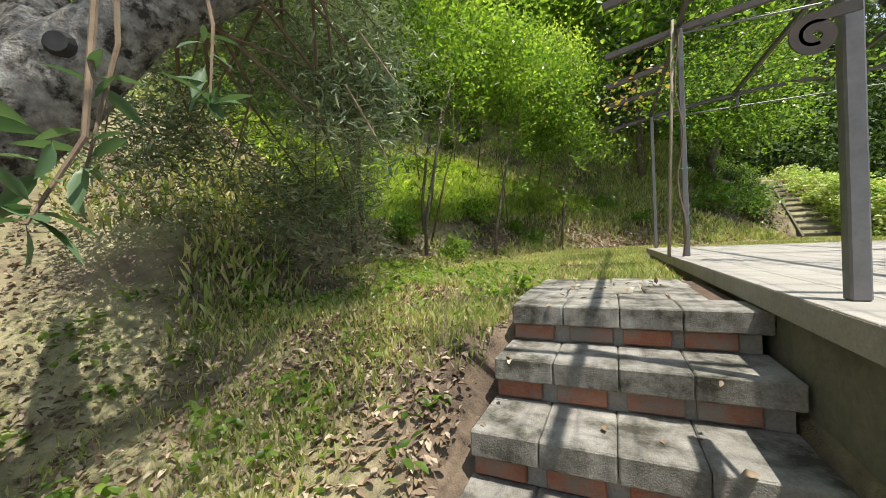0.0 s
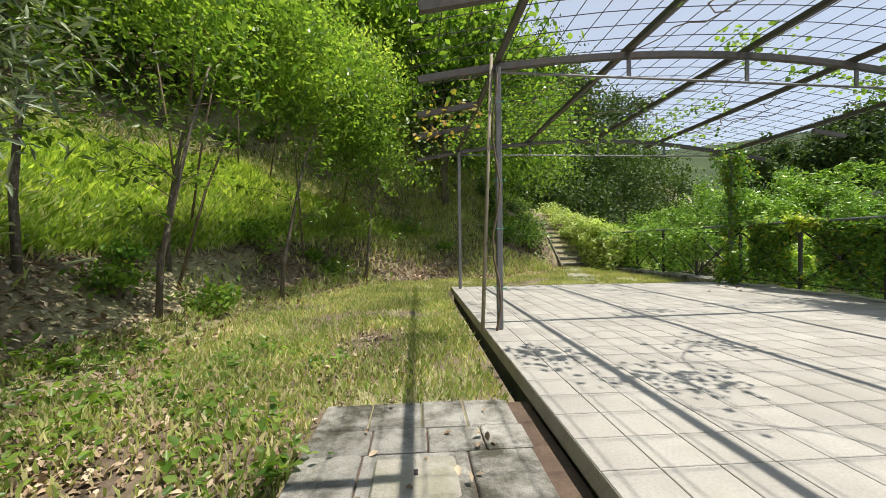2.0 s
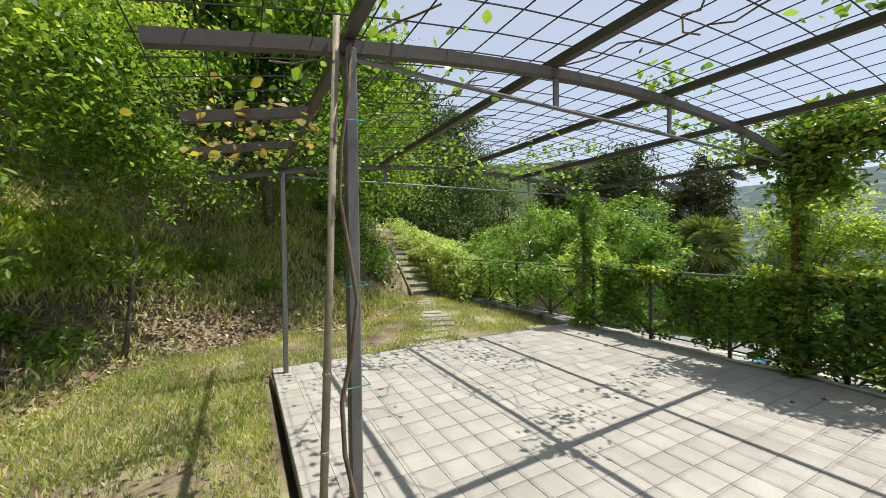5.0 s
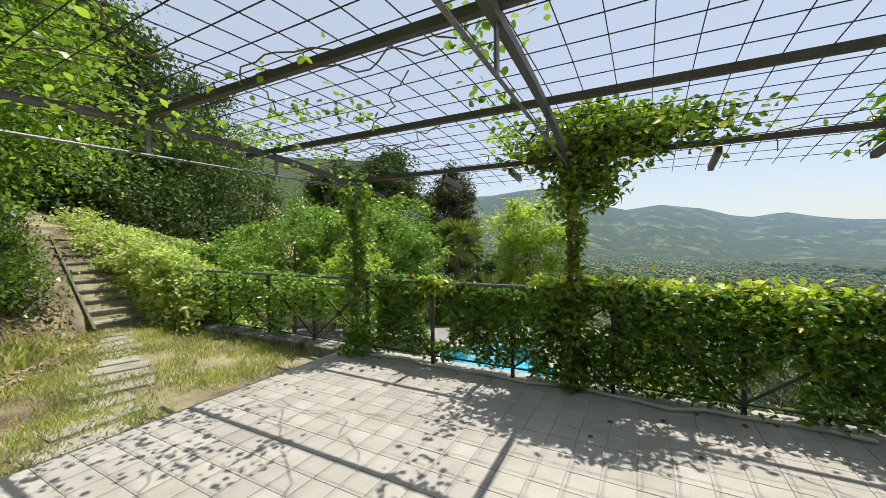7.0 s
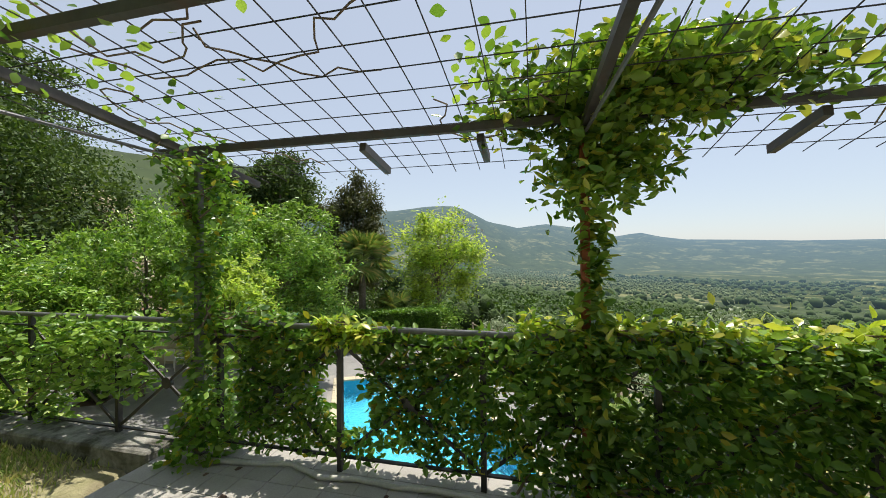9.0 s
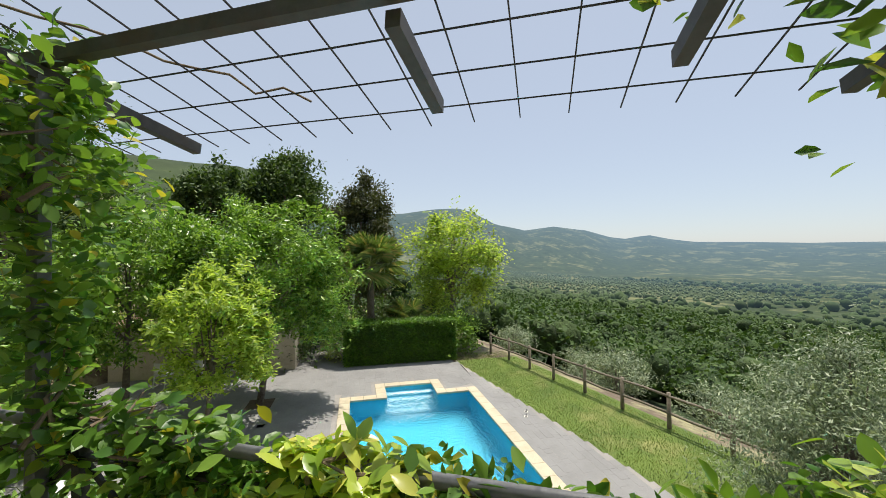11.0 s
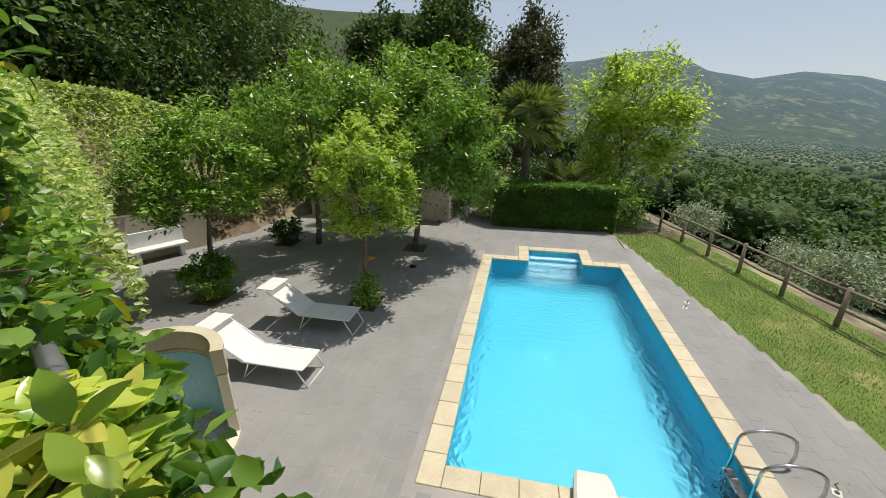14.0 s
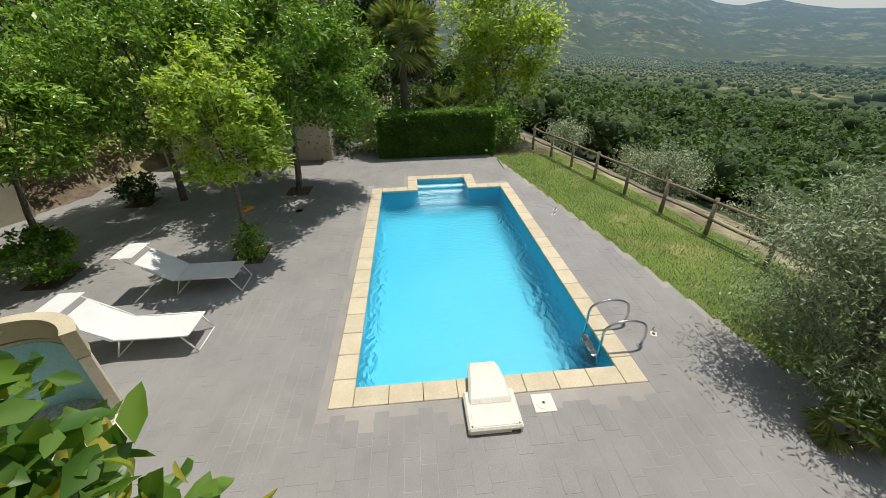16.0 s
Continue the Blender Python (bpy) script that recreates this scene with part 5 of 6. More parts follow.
tree("lime_tree", "yellow-green young tree behind the hedge", (24.6, 10.4, DECK - 0.3), 8, (24.6, 10.4, 1.35), (2.0, 2.6, 3.3), 12000, 0.19, L_LIME, 0.10, None, 26, 90, 0.13, 0.5)
tree("evergreen", "tall brownish evergreen with a dense crown", (26.8, 17.3, DECK), 9, (27.0, 17.1, 2.3), (2.5, 2.5, 5.0), 24000, 0.24, L_BROWNISH, 0.2, None, 8, 150, 0.1, 0.4, fine=False)
tree("oak", "big dark green oak behind the garden", (28.5, 24, DECK), 11, (28.5, 24, 6.0), (3.3, 3.3, 3.4), 18000, 0.28, L_DARK, 0.25, None, 10, 130, 0.12, 0.5, fine=False)
tree("oak", "dark green oak on the slope", (23.6, 25.6, -1), 9, (23.6, 25.6, 4.9), (2.3, 2.3, 2.6), 11000, 0.28, L_DARK, 0.22, None, 10, 90, 0.12, 0.5, fine=False)
tree("evergreen", "broad evergreen behind the palm", (23.5, 18.5, DECK), 6, (23.5, 18.5, 0.4), (2.6, 2.6, 3.0), 9000, 0.2, L_DARK, 0.16, None, 8, 90, 0.14, 0.5, fine=False)
bush("shrub", "light green shrubs beside the clipped hedge", (22.5, 9.8, -2.2), (1.3, 1.3, 1.3), 3500, 0.14, L_GREEN)
for x, y, r in ((19.3, 16.6, 1.5), (21.3, 17.2, 1.7), (18.0, 18.6, 1.6), (23.6, 14.6, 1.6), (25.5, 12.8, 1.6)):
    bush("shrub", "dark green shrubs filling the garden border", (x, y, DECK + r * 0.75), (r, r, r * 0.85), 3200, 0.17, L_DARK, fine=False, group="border shrubs")
bush("shrub", "pale variegated shrub beside the palm", (19.9, 14.6, DECK + 1.2), (0.8, 0.8, 1.3), 2200, 0.12, L_PALE)
# olive beside the lawn
tree("olive_tree", "silvery olive tree below the lawn edge", (11.6, 1.15, -4.2), 4, (11.6, 1.15, -1.55), (1.75, 1.75, 1.8), 42000, 0.085, L_OLIVE, 0.12, None, 14, 120, 0.14, 0.24, fine=False)

# ivy bank along the stairs and the north wall
def bank_points(n, line, w, depth):
    out = []
    seg = [(Vector(p), Vector(q)) for p, q in zip(line, line[1:])]
    L = [(q - p).length for p, q in seg]
    for _ in range(n):
        p, q = random.choices(seg, L)[0]
        c = p.lerp(q, random.random())
        t = random.uniform(-1.15, 1.0)
        d = (q - p).cross(Vector((0, 0, 1))).normalized()
        wob = 1 + 0.25 * noise.noise(c * 0.9) + 0.12 * noise.noise(c * 3)
        out.append((c.x + d.x * w * t * wob + random.gauss(0, 0.05), c.y + d.y * w * t * wob + random.gauss(0, 0.05), c.z - depth * abs(t) ** 2.6 * wob + 0.18 * noise.noise(c * 1.4 + Vector((t * 2, 0, 0))) + random.gauss(0, 0.04)))
    return np.array(out)


climb("flowering_hedge", "broad pale variegated hedge beside the hillside stairs", bank_points(26000, [(5.55, 10.4, 0.75), (5.62, 12.0, 1.05), (5.85, 13.4, 1.4), (6.1, 16, 1.75), (6.5, 19.5, 2.2)], 0.62, 1.3), 0.095, L_PALE, cat="hedge")
for k, (x, y, z, r) in enumerate(((5.5, 10.9, 0.65, 0.42), (5.45, 12.0, 0.85, 0.5), (5.5, 13.0, 1.05, 0.55), (5.55, 13.9, 1.2, 0.5), (5.5, 14.9, 1.4, 0.55), (5.6, 15.9, 1.6, 0.6), (5.7, 17.0, 1.8, 0.65))):
    bush("hedge_shrub", "rounded pale variegated shrub bordering the hillside stairs", (x, y, z), (r, r * 1.15, r), 2600, 0.075, L_PALE, spread=0.16, shell=0.7, group="shrubs along the stairs", base=(x, y, z - r - 0.35))
climb("flowering_hedge", "tall pale ivy hedge covering the retaining wall", bank_points(24000, [(6.6, 20.6, 2.25), (9.5, 21.2, 1.7), (13.5, 22.4, 0.9), (17, 24, 0.6)], 0.9, 3.0), 0.13, L_PALE, cat="hedge")
climb("hanging_ivy", "ivy hanging over the retaining wall below the railing", bank_points(6000, [(5.66, 8.6, -0.3), (5.7, 11.8, 0.3)], 0.14, 2.0), 0.09, L_PALE, cat="ivy")
setting(Mesh().box(5.9, 20.3, -3.3, 10.2, 20.55, -1.6).ob("wall_garden", M_BEIGE), "stained beige garden retaining wall", "wall")
bench = thing("stone_bench", "white stone bench against the garden wall", "bench", at=(8.5, 20.0, DECK))
Mesh().box(-0.8, -0.25, 0.38, 0.8, 0.25, 0.46, 0.015).ob("seat", M_WHITE, bench)
Mesh().box(-0.8, 0.19, 0.46, 0.8, 0.25, 0.95, 0.012).ob("backrest", M_WHITE, bench)
for sx in (-0.6, 0.6):
    Mesh().box(sx - 0.06, -0.2, 0, sx + 0.06, 0.2, 0.38, 0.01).ob("leg", M_WHITE, bench)

shed = thing("garden_shed", "low beige plastered shed behind the trees", "shed", at=pw(13.1, -5.2))
shed.rotation_euler = (0, 0, A0)
Mesh().box(-0.7, -3.3, 0, 1.2, 3.3, 2.0, 0.01).ob("wall", M_BEIGE, shed)
Mesh().box(-0.95, -3.5, 2.0, 1.4, 3.5, 2.12, 0.01).ob("roof", M_BRICK, shed)
Mesh().box(-0.72, -0.5, 0, -0.69, 0.35, 1.9).ob("door", M_WOOD, shed)


def chair(m):
    t = thing("garden_chair", "white plastic garden chair in the shade", "chair", "white garden chairs")
    t.matrix_basis = m
    Mesh().box(-0.24, -0.24, 0.41, 0.24, 0.24, 0.44, 0.01).ob("seat", M_WHITE, t)
    Mesh().box(-0.23, 0.2, 0.44, 0.23, 0.23, 0.88, 0.01).ob("backrest", M_WHITE, t)
    for sx in (-0.21, 0.21):
        for sy in (-0.21, 0.21):
            Mesh().tube([(sx * 1.1, sy * 1.1, 0), (sx, sy, 0.42)], 0.02, 6).ob("leg", M_WHITE, t)
        Mesh().box(sx - 0.025, -0.22, 0.62, sx + 0.025, 0.22, 0.645, 0.006).ob("armrest", M_WHITE, t)
    return t


c0 = chair(at_pool(11.4, -6.2, DECK, 1.2))
copy_thing(c0, at_pool(11.5, -5.2, DECK, 1.7))
copy_thing(c0, at_pool(11.6, -4.0, DECK, 1.4))
fl = thing("swim_float", "orange inflatable float lying on the shaded deck", "pool float", at=pw(7.3, -3.6))
Mesh().box(-0.22, -0.12, 0.0, 0.22, 0.12, 0.09, 0.04).ob("body", M_ORANGE, fl)
Mesh().box(-0.1, -0.1, 0.09, 0.1, 0.1, 0.12, 0.02).ob("pillow", M_ORANGE, fl)

# wooden fence
f0, f1 = Vector((11.2, -1.42, 0)), Vector((22.6, 8.07, 0))
NF = 10
fence = thing("wooden_fence", "weathered round-pole wooden fence above the valley", "fence", at=(f0.x, f0.y, DECK))
d = (f1 - f0) / NF
for k in range(NF + 1):
    q = d * k + Vector((random.uniform(-0.05, 0.05), random.uniform(-0.05, 0.05), 0))
    Mesh().tube([q + Vector((0, 0, -0.5)), q + Vector((random.uniform(-0.04, 0.04), 0, 0.95))], [0.06, 0.05], 9).ob("post", M_WOOD, fence, "", True)
for k in range(NF):
    for z in (0.86, 0.42):
        e = Vector((random.uniform(-0.02, 0.02), 0, random.uniform(-0.04, 0.04)))
        Mesh().tube([d * k + Vector((0, 0, z)), d * (k + 0.5) + Vector((0, 0, z)) + e, d * (k + 1) + Vector((0, 0, z))], [0.04, 0.036, 0.04], 8).ob("rail", M_WOOD, fence, "", True)

# hose along the railing, debris on the terrace
hose = thing("garden_hose", "pale grey hose lying along the railing foot", "hose", at=(5.3, 4, 0))
Mesh().tube([(0.03 * math.sin(i * 0.9) + (0.02 if i % 5 else -0.04), -1.5 + i * 0.25, 0.022 + 0.02 * (i % 4 == 0)) for i in range(20)], 0.018, 8).ob("hose_line", M_HOSE, hose, "", True)
for k in range(34):
    x, y = 5.35 - abs(random.gauss(0, 0.5)), random.uniform(1.5, 7.2)
    db = thing("plant_debris", "dry brown curled debris on the terrace tiles", "debris", "debris on the terrace", at=(x, y, 0.0))
    s = random.uniform(0.015, 0.03)
    m = Mesh()
    pts = [(s * 1.3 * math.cos(i * 1.05) * random.uniform(0.7, 1.2), s * math.sin(i * 1.05) * random.uniform(0.7, 1.2), random.uniform(0.0, 0.008)) for i in range(6)]
    m.add(pts + [(0, 0, s * random.uniform(0.6, 1.1))], [(i, (i + 1) % 6, 6) for i in range(6)] + [(5, 4, 3, 2, 1, 0)])
    m.ob("husk", M_DUST, db)

# ---- hillside trees ----
def wood_canopy(name, label, n, per, box, lo, hi, smin, smax, size, mat, rad=0.7, fill=-0.12):
    out = []
    while len(out) < n:
        x, y = random.uniform(box[0], box[1]), random.uniform(box[2], box[3])
        s = foot_side(x, y)
        if not smin < s < smax:
            continue
        h = random.uniform(lo, hi)
        if noise.noise(Vector((x * 0.5, y * 0.5, h * 0.5))) > fill:
            out.append((x, y, ground_z(x, y) + h))
    c = np.repeat(np.array(out), per, axis=0)
    k = c + RNG.normal(size=c.shape) * np.array((rad, rad, rad * 0.55)) * 0.55
    return tagged(new(name, quad_mesh(name, k, size, mat, 0.8, 0.5)), label, "woods", "", "stuff")


random.seed(21)
wood_canopy("hillside_canopy", "green leaf canopy overhanging the foot of the bank", 270, 100, (-3.6, -0.6, 2.4, 9.5), 2.7, 4.3, -0.7, 0.4, 0.075, L_WOODS, 0.5, -0.3)
wood_canopy("hillside_canopy", "sunlit yellow-green leaves above the bank", 90, 100, (-4.6, -0.6, 5.5, 10.5), 3.0, 4.8, -0.2, 0.8, 0.08, L_LIME, 0.5, 0.05)
wood_canopy("hillside_canopy", "dark leafy canopy over the bank beside the lawn", 300, 90, (-2.2, 3.4, 8.6, 12.5), 1.9, 4.0, 0.1, 2.4, 0.08, L_WOODS, 0.55, -0.1)
wood_canopy("hillside_canopy", "leafy canopy shading the foot of the hillside stairs", 700, 90, (1.2, 4.5, 10.8, 18), 2.5, 5.0, -0.2, 9, 0.085, L_WOODS)
wood_canopy("hillside_canopy", "green leaf canopy of the hillside wood", 520, 90, (-10, 3.6, -3, 17), 0.4, 4.4, 3.9, 8.5, 0.11, L_WOODS)
wood_canopy("hillside_canopy", "yellow-green leaf canopy high on the slope", 220, 80, (-8, 3.0, 4, 16), 2.4, 5.2, 3.7, 7, 0.10, L_LIME)
wood_canopy("hillside_canopy", "dark green canopy of the upper wood", 1500, 60, (-24, 14, -12, 46), 0.4, 7.5, 5.0, 60, 0.32, L_DARK, 1.3)

HT = "hillside woods"
random.seed(4)
spots = [(-8.0, 7.2, 3.6), (-7.8, 4.2, 4.0), (-6.6, 11.6, 3.4), (-8.4, 9.5, 4.5), (-1.4, 13.4, 4.2), (0.9, 12.2, 4.2), (-4.5, 13.5, 4.5), (1.5, 15.5, 3.5), (2.7, 13.2, 3.9), (3.0, 18.5, 3.6), (-9, 6, 5.5), (-9.5, 12, 6), (-7, 1.5, 5), (-2, 18, 6), (5.0, 23.5, 5), (1, 23, 6), (-6, 20, 7), (8.5, 27, 5.5), (12, 28, 6), (16.5, 30, 6), (-13, 4, 7), (-13, 14, 8), (3, 30, 8), (10, 34, 8), (20, 36, 8), (-9, -3, 6), (-6, -2.5, 4)]
for i, (x, y, s) in enumerate(spots):
    z = ground_z(x, y)
    far = math.hypot(x, y - 3) > 9
    dark = y > 22
    r = s * 0.55
    tree("woodland_tree", "leafy green tree on the wooded slope" if not dark else "dark green tree of the wood", (x, y, z), s, (x + random.uniform(-.4, .4), y + random.uniform(-.4, .4), z + s * (0.95 if dark else 1.05)), (r, r, s * 0.55), 6500 if not far else 5500, 0.13 if not far else 0.24, L_DARK if dark else (L_WOODS if i % 3 else L_LIME), 0.05 + s * 0.012, None, 10, 70, 0.2, 0.5, HT, False, -0.9, 0.35)
for i in range(46):
    y = random.uniform(2.0, 15)
    x = random.uniform(-6, 3.5)
    s = foot_side(x, y)
    if not (0.7 < s < 1.3 or 3.7 < s < 5.5):
        continue
    z = ground_z(x, y)
    q = random.uniform(0.35, 0.7)
    bush("undergrowth", "leafy undergrowth on the bank", (x, y, z + q * 0.7), (q, q, q * 0.8), 900, 0.09, L_VINE if i % 2 else L_GREEN, spread=0.25, fine=False, group="bank undergrowth")
for i in range(34):
    x, y = random.uniform(2.4, 4.35), random.uniform(12.2, 18.0)
    z = ground_z(x, y)
    q = random.uniform(0.25, 0.55)
    bush("undergrowth", "shaded undergrowth beside the hillside stairs", (x - q * 0.4, y, z + q * 0.5), (q, q, q * 0.7), 480, 0.08, L_WOODS if i % 2 else L_DARK, spread=0.28, fine=False, group="bank undergrowth")
# leaning thin trunks on the bank
for x, y, ex, ey, h in ((-2.5, 5.1, 0.45, 0.2, 2.6), (-1.95, 6.9, 0.5, 0.3, 2.7), (-2.75, 3.7, 0.1, 0.1, 3.0), (-3.1, 6.2, 0.2, 0.4, 2.8), (-3.3, 4.6, -0.1, 0.3, 2.9), (-1.0, 8.9, 0.3, 0.2, 2.4)):
    z = ground_z(x, y)
    sap = thing("sapling", "slender grey young tree leaning on the bank", "sapling", "bank saplings", at=(x, y, z))
    st = [Vector((ex * q * q + 0.03 * math.sin(q * 7 + x), ey * q * q, -0.1 + (h + 0.1) * q)) for q in (0, 0.25, 0.5, 0.75, 1)]
    Mesh().tube(st, [0.034, 0.03, 0.024, 0.016, 0.008], 8).ob("stem", M_BARK, sap, "", True)
    leaves = []
    for k in range(16):
        o = st[2 + k % 3] + Vector((0, 0, random.uniform(-0.3, 0.3)))
        az = random.uniform(0, 6.28)
        e = o + Vector((math.cos(az), math.sin(az), random.uniform(0.1, 0.7))) * random.uniform(0.35, 0.8)
        Mesh().tube([o, (o + e) / 2 + Vector((0, 0, 0.05)), e], [0.006, 0.004, 0.002], 4, False).ob("branch", M_TWIG, sap)
        for _ in range(26):
            leaves.append(tuple(o.lerp(e, random.uniform(0.4, 1.05)) + Vector((random.gauss(0, 0.06), random.gauss(0, 0.06), random.gauss(0, 0.05)))))
    link_part(new("foliage", leaf_mesh("foliage", np.array(leaves), 0.085, L_WOODS, ratio=0.4, up=0.7)), sap)
for i in range(8):
    x, y = random.uniform(-4.5, -1.8), random.uniform(4, 11)
    if foot_side(x, y) < 0.5:
        continue
    z = ground_z(x, y)
    sap = thing("sapling", "thin bare sapling stem on the bank", "sapling", "bank saplings", at=(x, y, z))
    e = (random.uniform(-.5, .8), random.uniform(-.3, .5))
    Mesh().tube([(0, 0, -0.1), (e[0] * 0.4, e[1] * 0.4, 1.2), (e[0], e[1], 2.6)], [0.02, 0.015, 0.006], 7).ob("stem", M_TWIG, sap, "", True)

# old olive near the start
ol = thing("olive_tree", "old olive tree with a pale hollow lichen-covered trunk", "tree", at=(-2.4, -0.1, ground_z(-2.4, -0.1)))
b0 = Vector(ol.location)
tk = Mesh()
pts = [Vector(q) - b0 for q in ((-2.4, -0.1, -1.7), (-2.36, -0.02, -0.9), (-2.27, 0.12, -0.2), (-2.08, 0.38, 0.4), (-1.86, 0.7, 0.84), (-1.64, 0.92, 1.16), (-1.4, 1.2, 1.42), (-1.25, 1.5, 1.8))]
tk.tube(pts, [0.3, 0.24, 0.2, 0.185, 0.17, 0.13, 0.1, 0.06], 18)
tk.tube([pts[4], pts[4] + Vector((-0.3, 0.1, 0.5)), pts[4] + Vector((-0.55, 0.25, 1.2))], [0.13, 0.1, 0.05], 10)
tk.tube([pts[5], pts[5] + Vector((-0.1, 0.5, 0.4)), pts[5] + Vector((-0.3, 1.1, 0.9))], [0.09, 0.06, 0.03], 9)
tk.v = [(x + 0.045 * noise.noise(Vector((x, y, z)) * 7), y + 0.045 * noise.noise(Vector((x, y, z)) * 7 + Vector((9, 0, 0))), z) for x, y, z in tk.v]
tk.ob("trunk", M_BARKL, ol, "", True)
# black disc on the bark paints the shade inside the hollow
hole = pts[4].lerp(pts[5], 0.4) + Vector((0.115, -0.1, 0.0))
Mesh().tube([hole, hole + Vector((0.02, -0.02, 0.0))], [0.05, 0.035], 12).ob("knot_hole", M_BLACK, ol, "hollow knot drawn as a black disc")
P = []
# last cluster: overhead crown, out of view, added to dapple the ground
for c, r, k in (((-2.1, 2.5, 1.7), (0.95, 0.8, 0.9), 9000), ((-2.2, 1.6, 2.2), (1.1, 1.0, 0.7), 9000), ((-1.55, 2.1, 1.25), (0.5, 0.6, 0.7), 4500), ((-2.3, 2.5, 0.65), (0.75, 0.7, 0.6), 4500), ((-2.95, 1.85, 1.3), (0.8, 0.8, 1.0), 6500), ((-0.7, 0.9, 3.5), (1.5, 1.6, 0.55), 7500)):
    p_, cl_ = crown_points(k, c, r, 60, 0.2, -1, 0.1)
    P.append(p_)
    for i, q in enumerate(cl_[:5]):
        e = Vector(q) - b0
        o = pts[5 + i % 2].lerp(pts[6 + i % 2], random.random())
        Mesh().tube([o, (o + e) / 2 + Vector((random.uniform(-0.15, 0.15), random.uniform(-0.15, 0.15), 0.12)), e], [0.012, 0.008, 0.003], 5, False).ob("branch", M_TWIG, ol)
P = np.concatenate(P) - np.array(b0)
link_part(new("crown", leaf_mesh("crown", P, 0.064, L_OLIVE, ratio=0.2, droop=0.2)), ol)
for c, s in (((-0.54, 0.15, 0.37), (-0.85, 0.25, 0.75)), ((-0.51, 0.21, 0.26), (-0.62, 0.33, 0.6)), ((-0.55, 0.09, 0.16), (-0.8, 0.15, 0.35)), ((-0.56, 0.285, 0.34), (-0.7, 0.4, 0.85)), ((-0.62, 0.5, 0.5), (-0.8, 0.6, 1.0)), ((-0.62, 1.25, 0.78), (-0.95, 1.45, 1.2)), ((-0.69, 1.24, 0.53), (-1.0, 1.4, 0.95))):
    c, s = Vector(c), Vector(s)
    Mesh().tube([s - b0, (s + c) / 2 + Vector((0.04, 0, -0.06)) - b0, c - b0], [0.005, 0.004, 0.002], 6, False).ob("twig", M_TWIG, ol)
    NP = []
    for _ in range(15):
        q = random.random() ** 2
        NP.append(tuple(c.lerp(s, q * 0.35) - b0))
    # near sprays take the olive green with shade painted in
    link_part(new("leaf_spray", broad_leaf_mesh("leaf_spray", np.array(NP), 0.062, L_OLIVE_SHADE, 0.5, 0.28)), ol, "olive leaf spray in a shade-darkened green")

wood_canopy("northern_wood", "tall dark green wood behind the garden", 1150, 85, (2, 30, 23, 42), 0.5, 9.5, 0.6, 60, 0.36, L_DARK, 1.3)
for i in range(70):
    y = random.uniform(3.0, 13)
    x = random.uniform(-5, 4)
    s = foot_side(x, y)
    if s < 0.1 or s > 1.5:
        continue
    z = ground_z(x, y)
    q = random.uniform(0.15, 0.4)
    bush("undergrowth", "low leafy undergrowth on the bank", (x, y, z + q * 0.6), (q, q, q * 0.7), 420, 0.075, L_VINE if i % 2 else L_WOODS, spread=0.28, fine=False, group="bank undergrowth")

# ---- valley woods ----
def icosa(sub):
    bm = bmesh.new()
    bmesh.ops.create_icosphere(bm, subdivisions=sub, radius=1)
    v = np.array([q.co[:] for q in bm.verts])
    bm.verts.index_update()
    f = np.array([[q.index for q in fc.verts] for fc in bm.faces])
    bm.free()
    return v, f


def clump_mesh(name, centres, sizes, mat, sub=1, lumps=5):
    v0, f0 = icosa(sub)
    V, F = [], []
    n = 0
    for c, s in zip(centres, sizes):
        for _ in range(lumps):
            o = RNG.normal(size=3) * 0.42 * s
            o[2] *= 0.7
            k = v0 * (s * (0.3 + 0.3 * RNG.random())) * (1 + 0.35 * RNG.normal(size=(len(v0), 1)) * 0.6)
            V.append(k + c + o)
            F.append(f0 + n)
            n += len(v0)
    V, F = np.concatenate(V), np.concatenate(F)
    me = bpy.data.meshes.new(name)
    me.vertices.add(len(V))
    me.vertices.foreach_set("co", V.reshape(-1))
    me.loops.add(len(F) * 3)
    me.loops.foreach_set("vertex_index", F.reshape(-1).astype(np.int32))
    me.polygons.add(len(F))
    me.polygons.foreach_set("loop_start", np.arange(len(F), dtype=np.int32) * 3)
    me.polygons.foreach_set("loop_total", np.full(len(F), 3, dtype=np.int32))
    me.materials.append(mat)
    me.update(calc_edges=True)
    return me


M_CANOPY = surf("woodland_canopy", (0.035, 0.075, 0.018), (0.09, 0.14, 0.035), 0.12, 1.6, 0.9, 1.0, vary=0.45, dist=0.4)
# far crowns get the same painted blue haze
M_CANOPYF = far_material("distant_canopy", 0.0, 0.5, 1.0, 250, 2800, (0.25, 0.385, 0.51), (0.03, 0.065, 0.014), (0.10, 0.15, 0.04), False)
M_GROVE = surf("olive_grove_canopy", (0.16, 0.20, 0.10), (0.26, 0.30, 0.17), 0.3, 3, 0.9, 1.0, vary=0.3, dist=0.2)
random.seed(9)


def scatter(n, d0, d1, lo=-60, hi=75):
    out = []
    while len(out) < n:
        d = math.sqrt(random.uniform(d0 * d0, d1 * d1))
        a = radians(random.uniform(lo, hi) - 5)
        x, y = 12 + d * math.cos(a), 3 + d * math.sin(a)
        fl = ((x - 15.42) * 4.59 - (y - 2.09) * 5.51) / 7.17
        if fl < 9 or x < 12 or (600 < x < 1680 and -440 < y - 0.23 * (x - 620) < 190):
            continue
        out.append((x, y, ground_z(x, y)))
    return np.array(out)


L_VALLEY = leafmat("valley_leaf", (0.03, 0.075, 0.015), (0.095, 0.16, 0.038), None, 0.02, 0.75, 0.2)


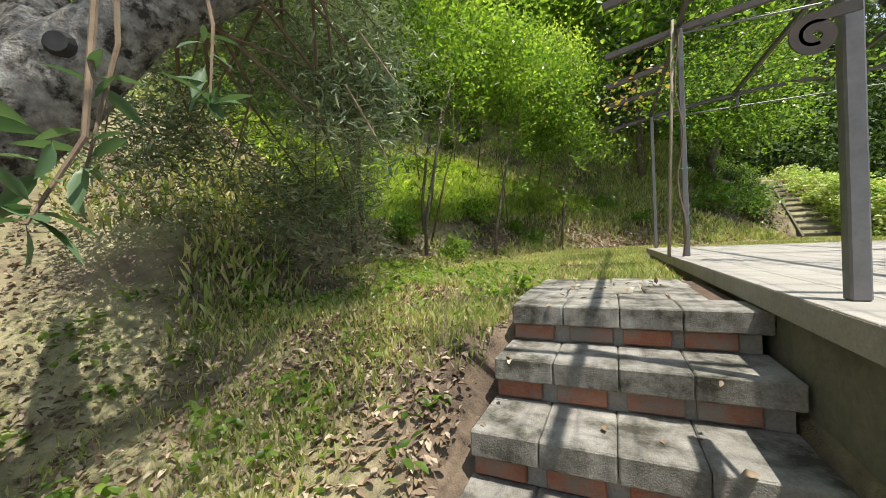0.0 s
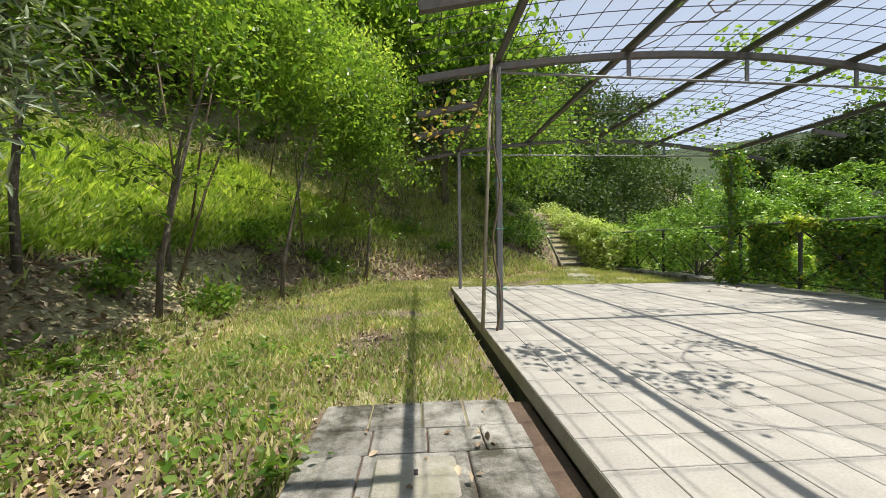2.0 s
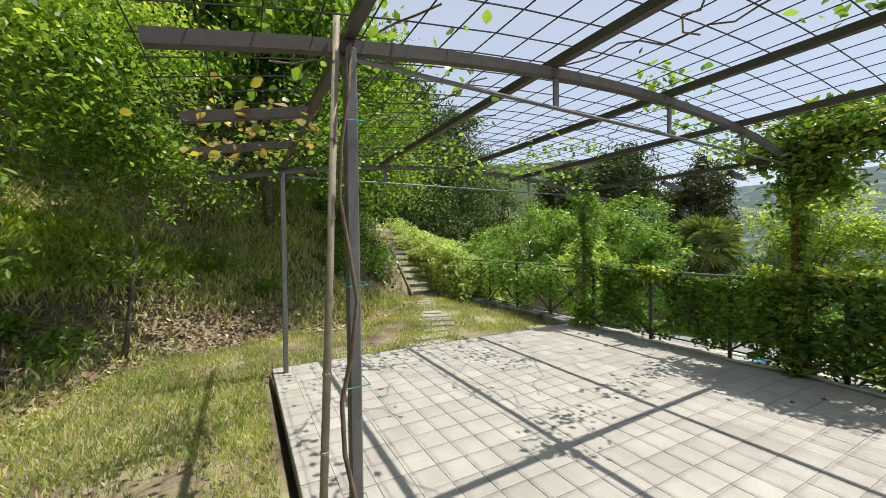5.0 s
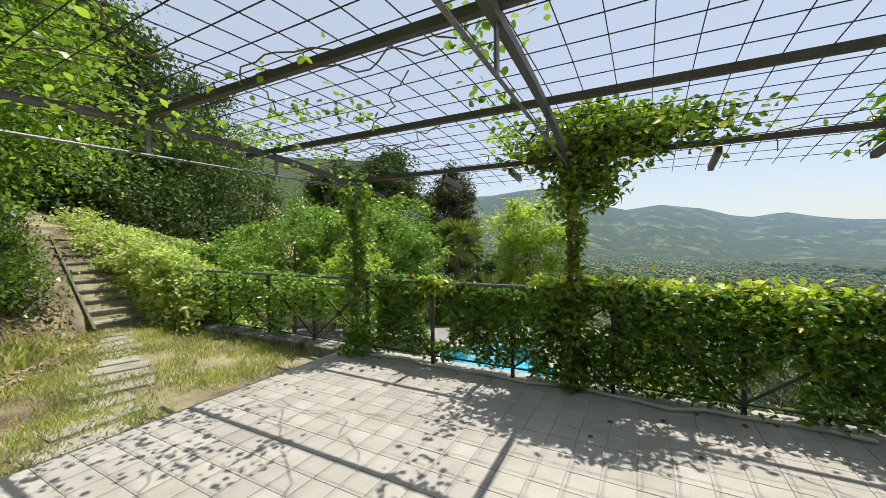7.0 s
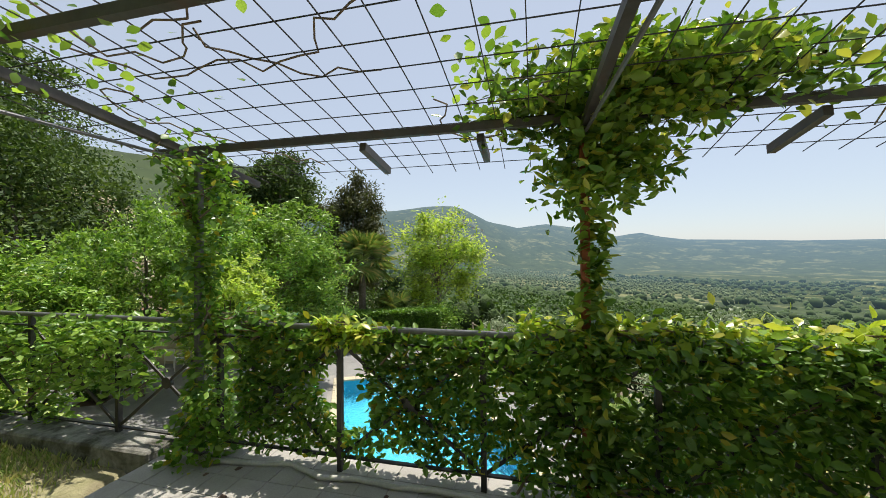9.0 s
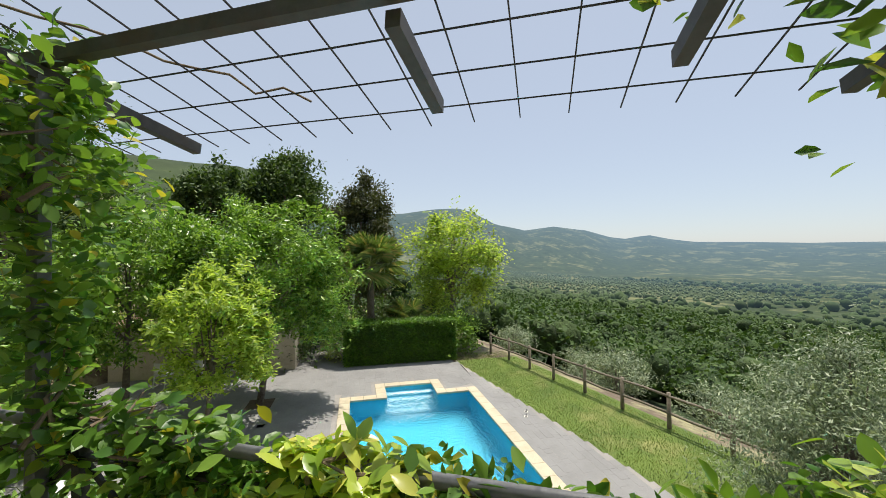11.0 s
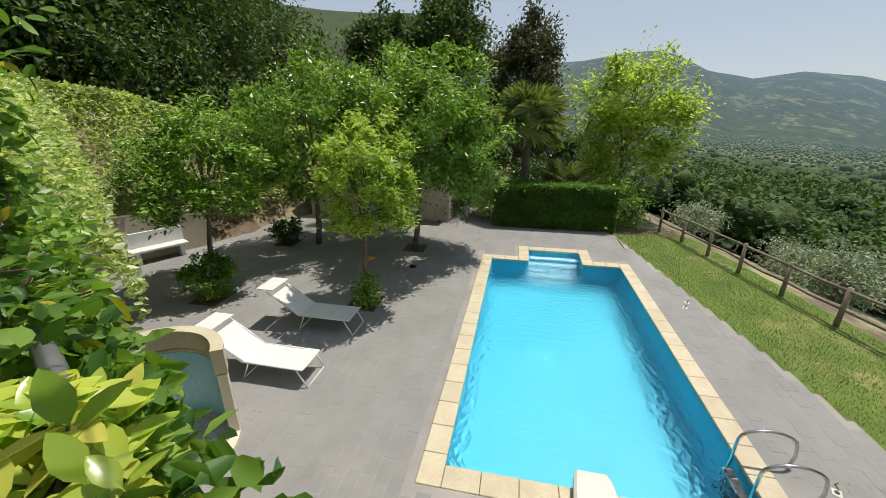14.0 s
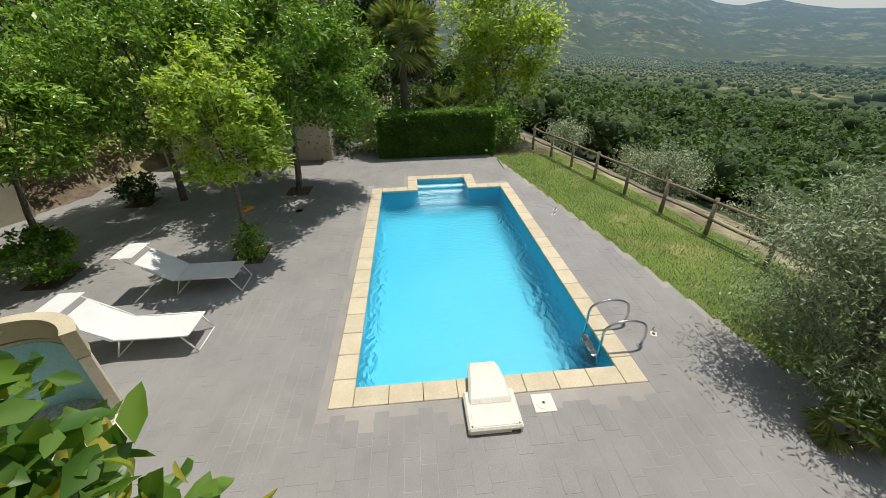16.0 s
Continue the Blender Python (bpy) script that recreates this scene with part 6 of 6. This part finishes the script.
def leafy_woods(n, d0, d1, smin, smax, per, leaf, label):
    c = scatter(n, d0, d1)
    s = RNG.uniform(smin, smax, len(c))
    c[:, 2] += s * 0.7
    wp, ws = np.repeat(c, per, axis=0), np.repeat(s, per)[:, None]
    dirs = unit(len(wp))
    dirs[:, 2] = np.abs(dirs[:, 2]) * 1.2 - 0.3
    lobes = 0.72 + 0.3 * np.sin(dirs[:, :1] * 5 + ws * 9) * np.cos(dirs[:, 1:2] * 4 + ws * 5)
    wp = wp + dirs * ws * np.array((1, 1, 0.8)) * (lobes + 0.3 * RNG.random((len(wp), 1)))
    tagged(new("valley_woods", quad_mesh("valley_woods", wp, leaf, L_VALLEY, 0.8, 0.8)), label, "woods", "", "stuff")
    return c, s


c, s = leafy_woods(460, 34, 110, 2.8, 4.6, 230, 0.56, "dense green woods on the slope below the fence")
tagged(new("valley_woods", clump_mesh("valley_woods", c, s * 0.8, M_CANOPY, 1, 4)), "dark inner canopy of the woods below the fence", "woods", "", "stuff")
c, s = leafy_woods(950, 105, 250, 3.8, 6.4, 120, 1.1, "leafy woodland crowns across the valley floor")
tagged(new("valley_woods", clump_mesh("valley_woods", c, s * 0.75, M_CANOPY, 1, 3)), "dark inner canopy of the valley woodland", "woods", "", "stuff")
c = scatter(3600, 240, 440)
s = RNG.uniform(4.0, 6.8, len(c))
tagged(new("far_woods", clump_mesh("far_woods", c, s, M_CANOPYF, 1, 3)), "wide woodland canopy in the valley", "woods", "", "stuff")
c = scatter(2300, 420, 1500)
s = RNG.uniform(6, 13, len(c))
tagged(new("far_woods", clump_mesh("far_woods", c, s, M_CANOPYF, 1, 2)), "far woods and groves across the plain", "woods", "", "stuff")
# grove crowns carry the painted haze as well
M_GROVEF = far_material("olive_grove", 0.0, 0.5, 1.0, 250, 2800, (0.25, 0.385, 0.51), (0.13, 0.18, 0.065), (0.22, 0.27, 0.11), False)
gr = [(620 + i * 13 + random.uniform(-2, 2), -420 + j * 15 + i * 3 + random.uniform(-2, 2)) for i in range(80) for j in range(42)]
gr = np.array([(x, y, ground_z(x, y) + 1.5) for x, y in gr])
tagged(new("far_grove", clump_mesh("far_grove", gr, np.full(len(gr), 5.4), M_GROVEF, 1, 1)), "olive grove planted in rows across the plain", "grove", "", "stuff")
# olives below the fence
ot = []
for k in range(15):
    q = k / 14
    p = Vector((13, -4.5, 0)).lerp(Vector((32, 10.5, 0)), q) + Vector((random.uniform(1, 6), random.uniform(-6, -1), 0))
    ot.append((p.x, p.y, ground_z(p.x, p.y) + 1.2))
for k, c in enumerate(ot):
    r = random.uniform(1.2, 1.8)
    tree("olive_tree", "grey-green olive tree on the slope below the fence", (c[0], c[1], c[2] - 1.3), 3, (c[0], c[1], c[2] + 0.3), (r, r, r * 0.85), 2600, 0.17, L_OLIVE, 0.09, None, 6, 50, 0.2, 0.35, "olive trees on the slope", False)
# village roofs far off
for k in range(14):
    x, y = random.uniform(1900, 2500), random.uniform(330, 520)
    h = thing("farmhouse", "tiny pale house with a red roof far off", "house", "far houses", at=(x, y, ground_z(x, y)))
    Mesh().box(-9, -7, -3, 9, 7, 6).ob("wall", M_CREAM, h)
    Mesh().add([(-10, -8, 6), (10, -8, 6), (10, 8, 6), (-10, 8, 6), (-10, 0, 10), (10, 0, 10)], [(0, 1, 5, 4), (2, 3, 4, 5), (0, 4, 3), (1, 2, 5)]).ob("roof", M_BRICK, h)

# ---- terrace tiles, laid last ----
tile_v, tile_f = chamfered(TILE - 0.005, TILE - 0.005, 0.03, 0.002)
tile_me = Mesh().add(tile_v, tile_f).data("tile", M_TILE)
rest = Mesh()
for i in range(25):
    for j in range(53):
        x, y = TX0 + 0.02 + (i + 0.5) * TILE, TY1 - (j + 0.5) * TILE
        if 10 <= j < 25 and i < 20:
            ob = new("tile", tile_me)
            ob.parent = slab
            ob.location = (x, y, random.uniform(-0.0012, 0.0012))
        else:
            rest.add(tile_v, tile_f, Matrix.Translation((x, y, 0)))
tagged(rest.ob("tiles", M_TILE, slab), kind="stuff")
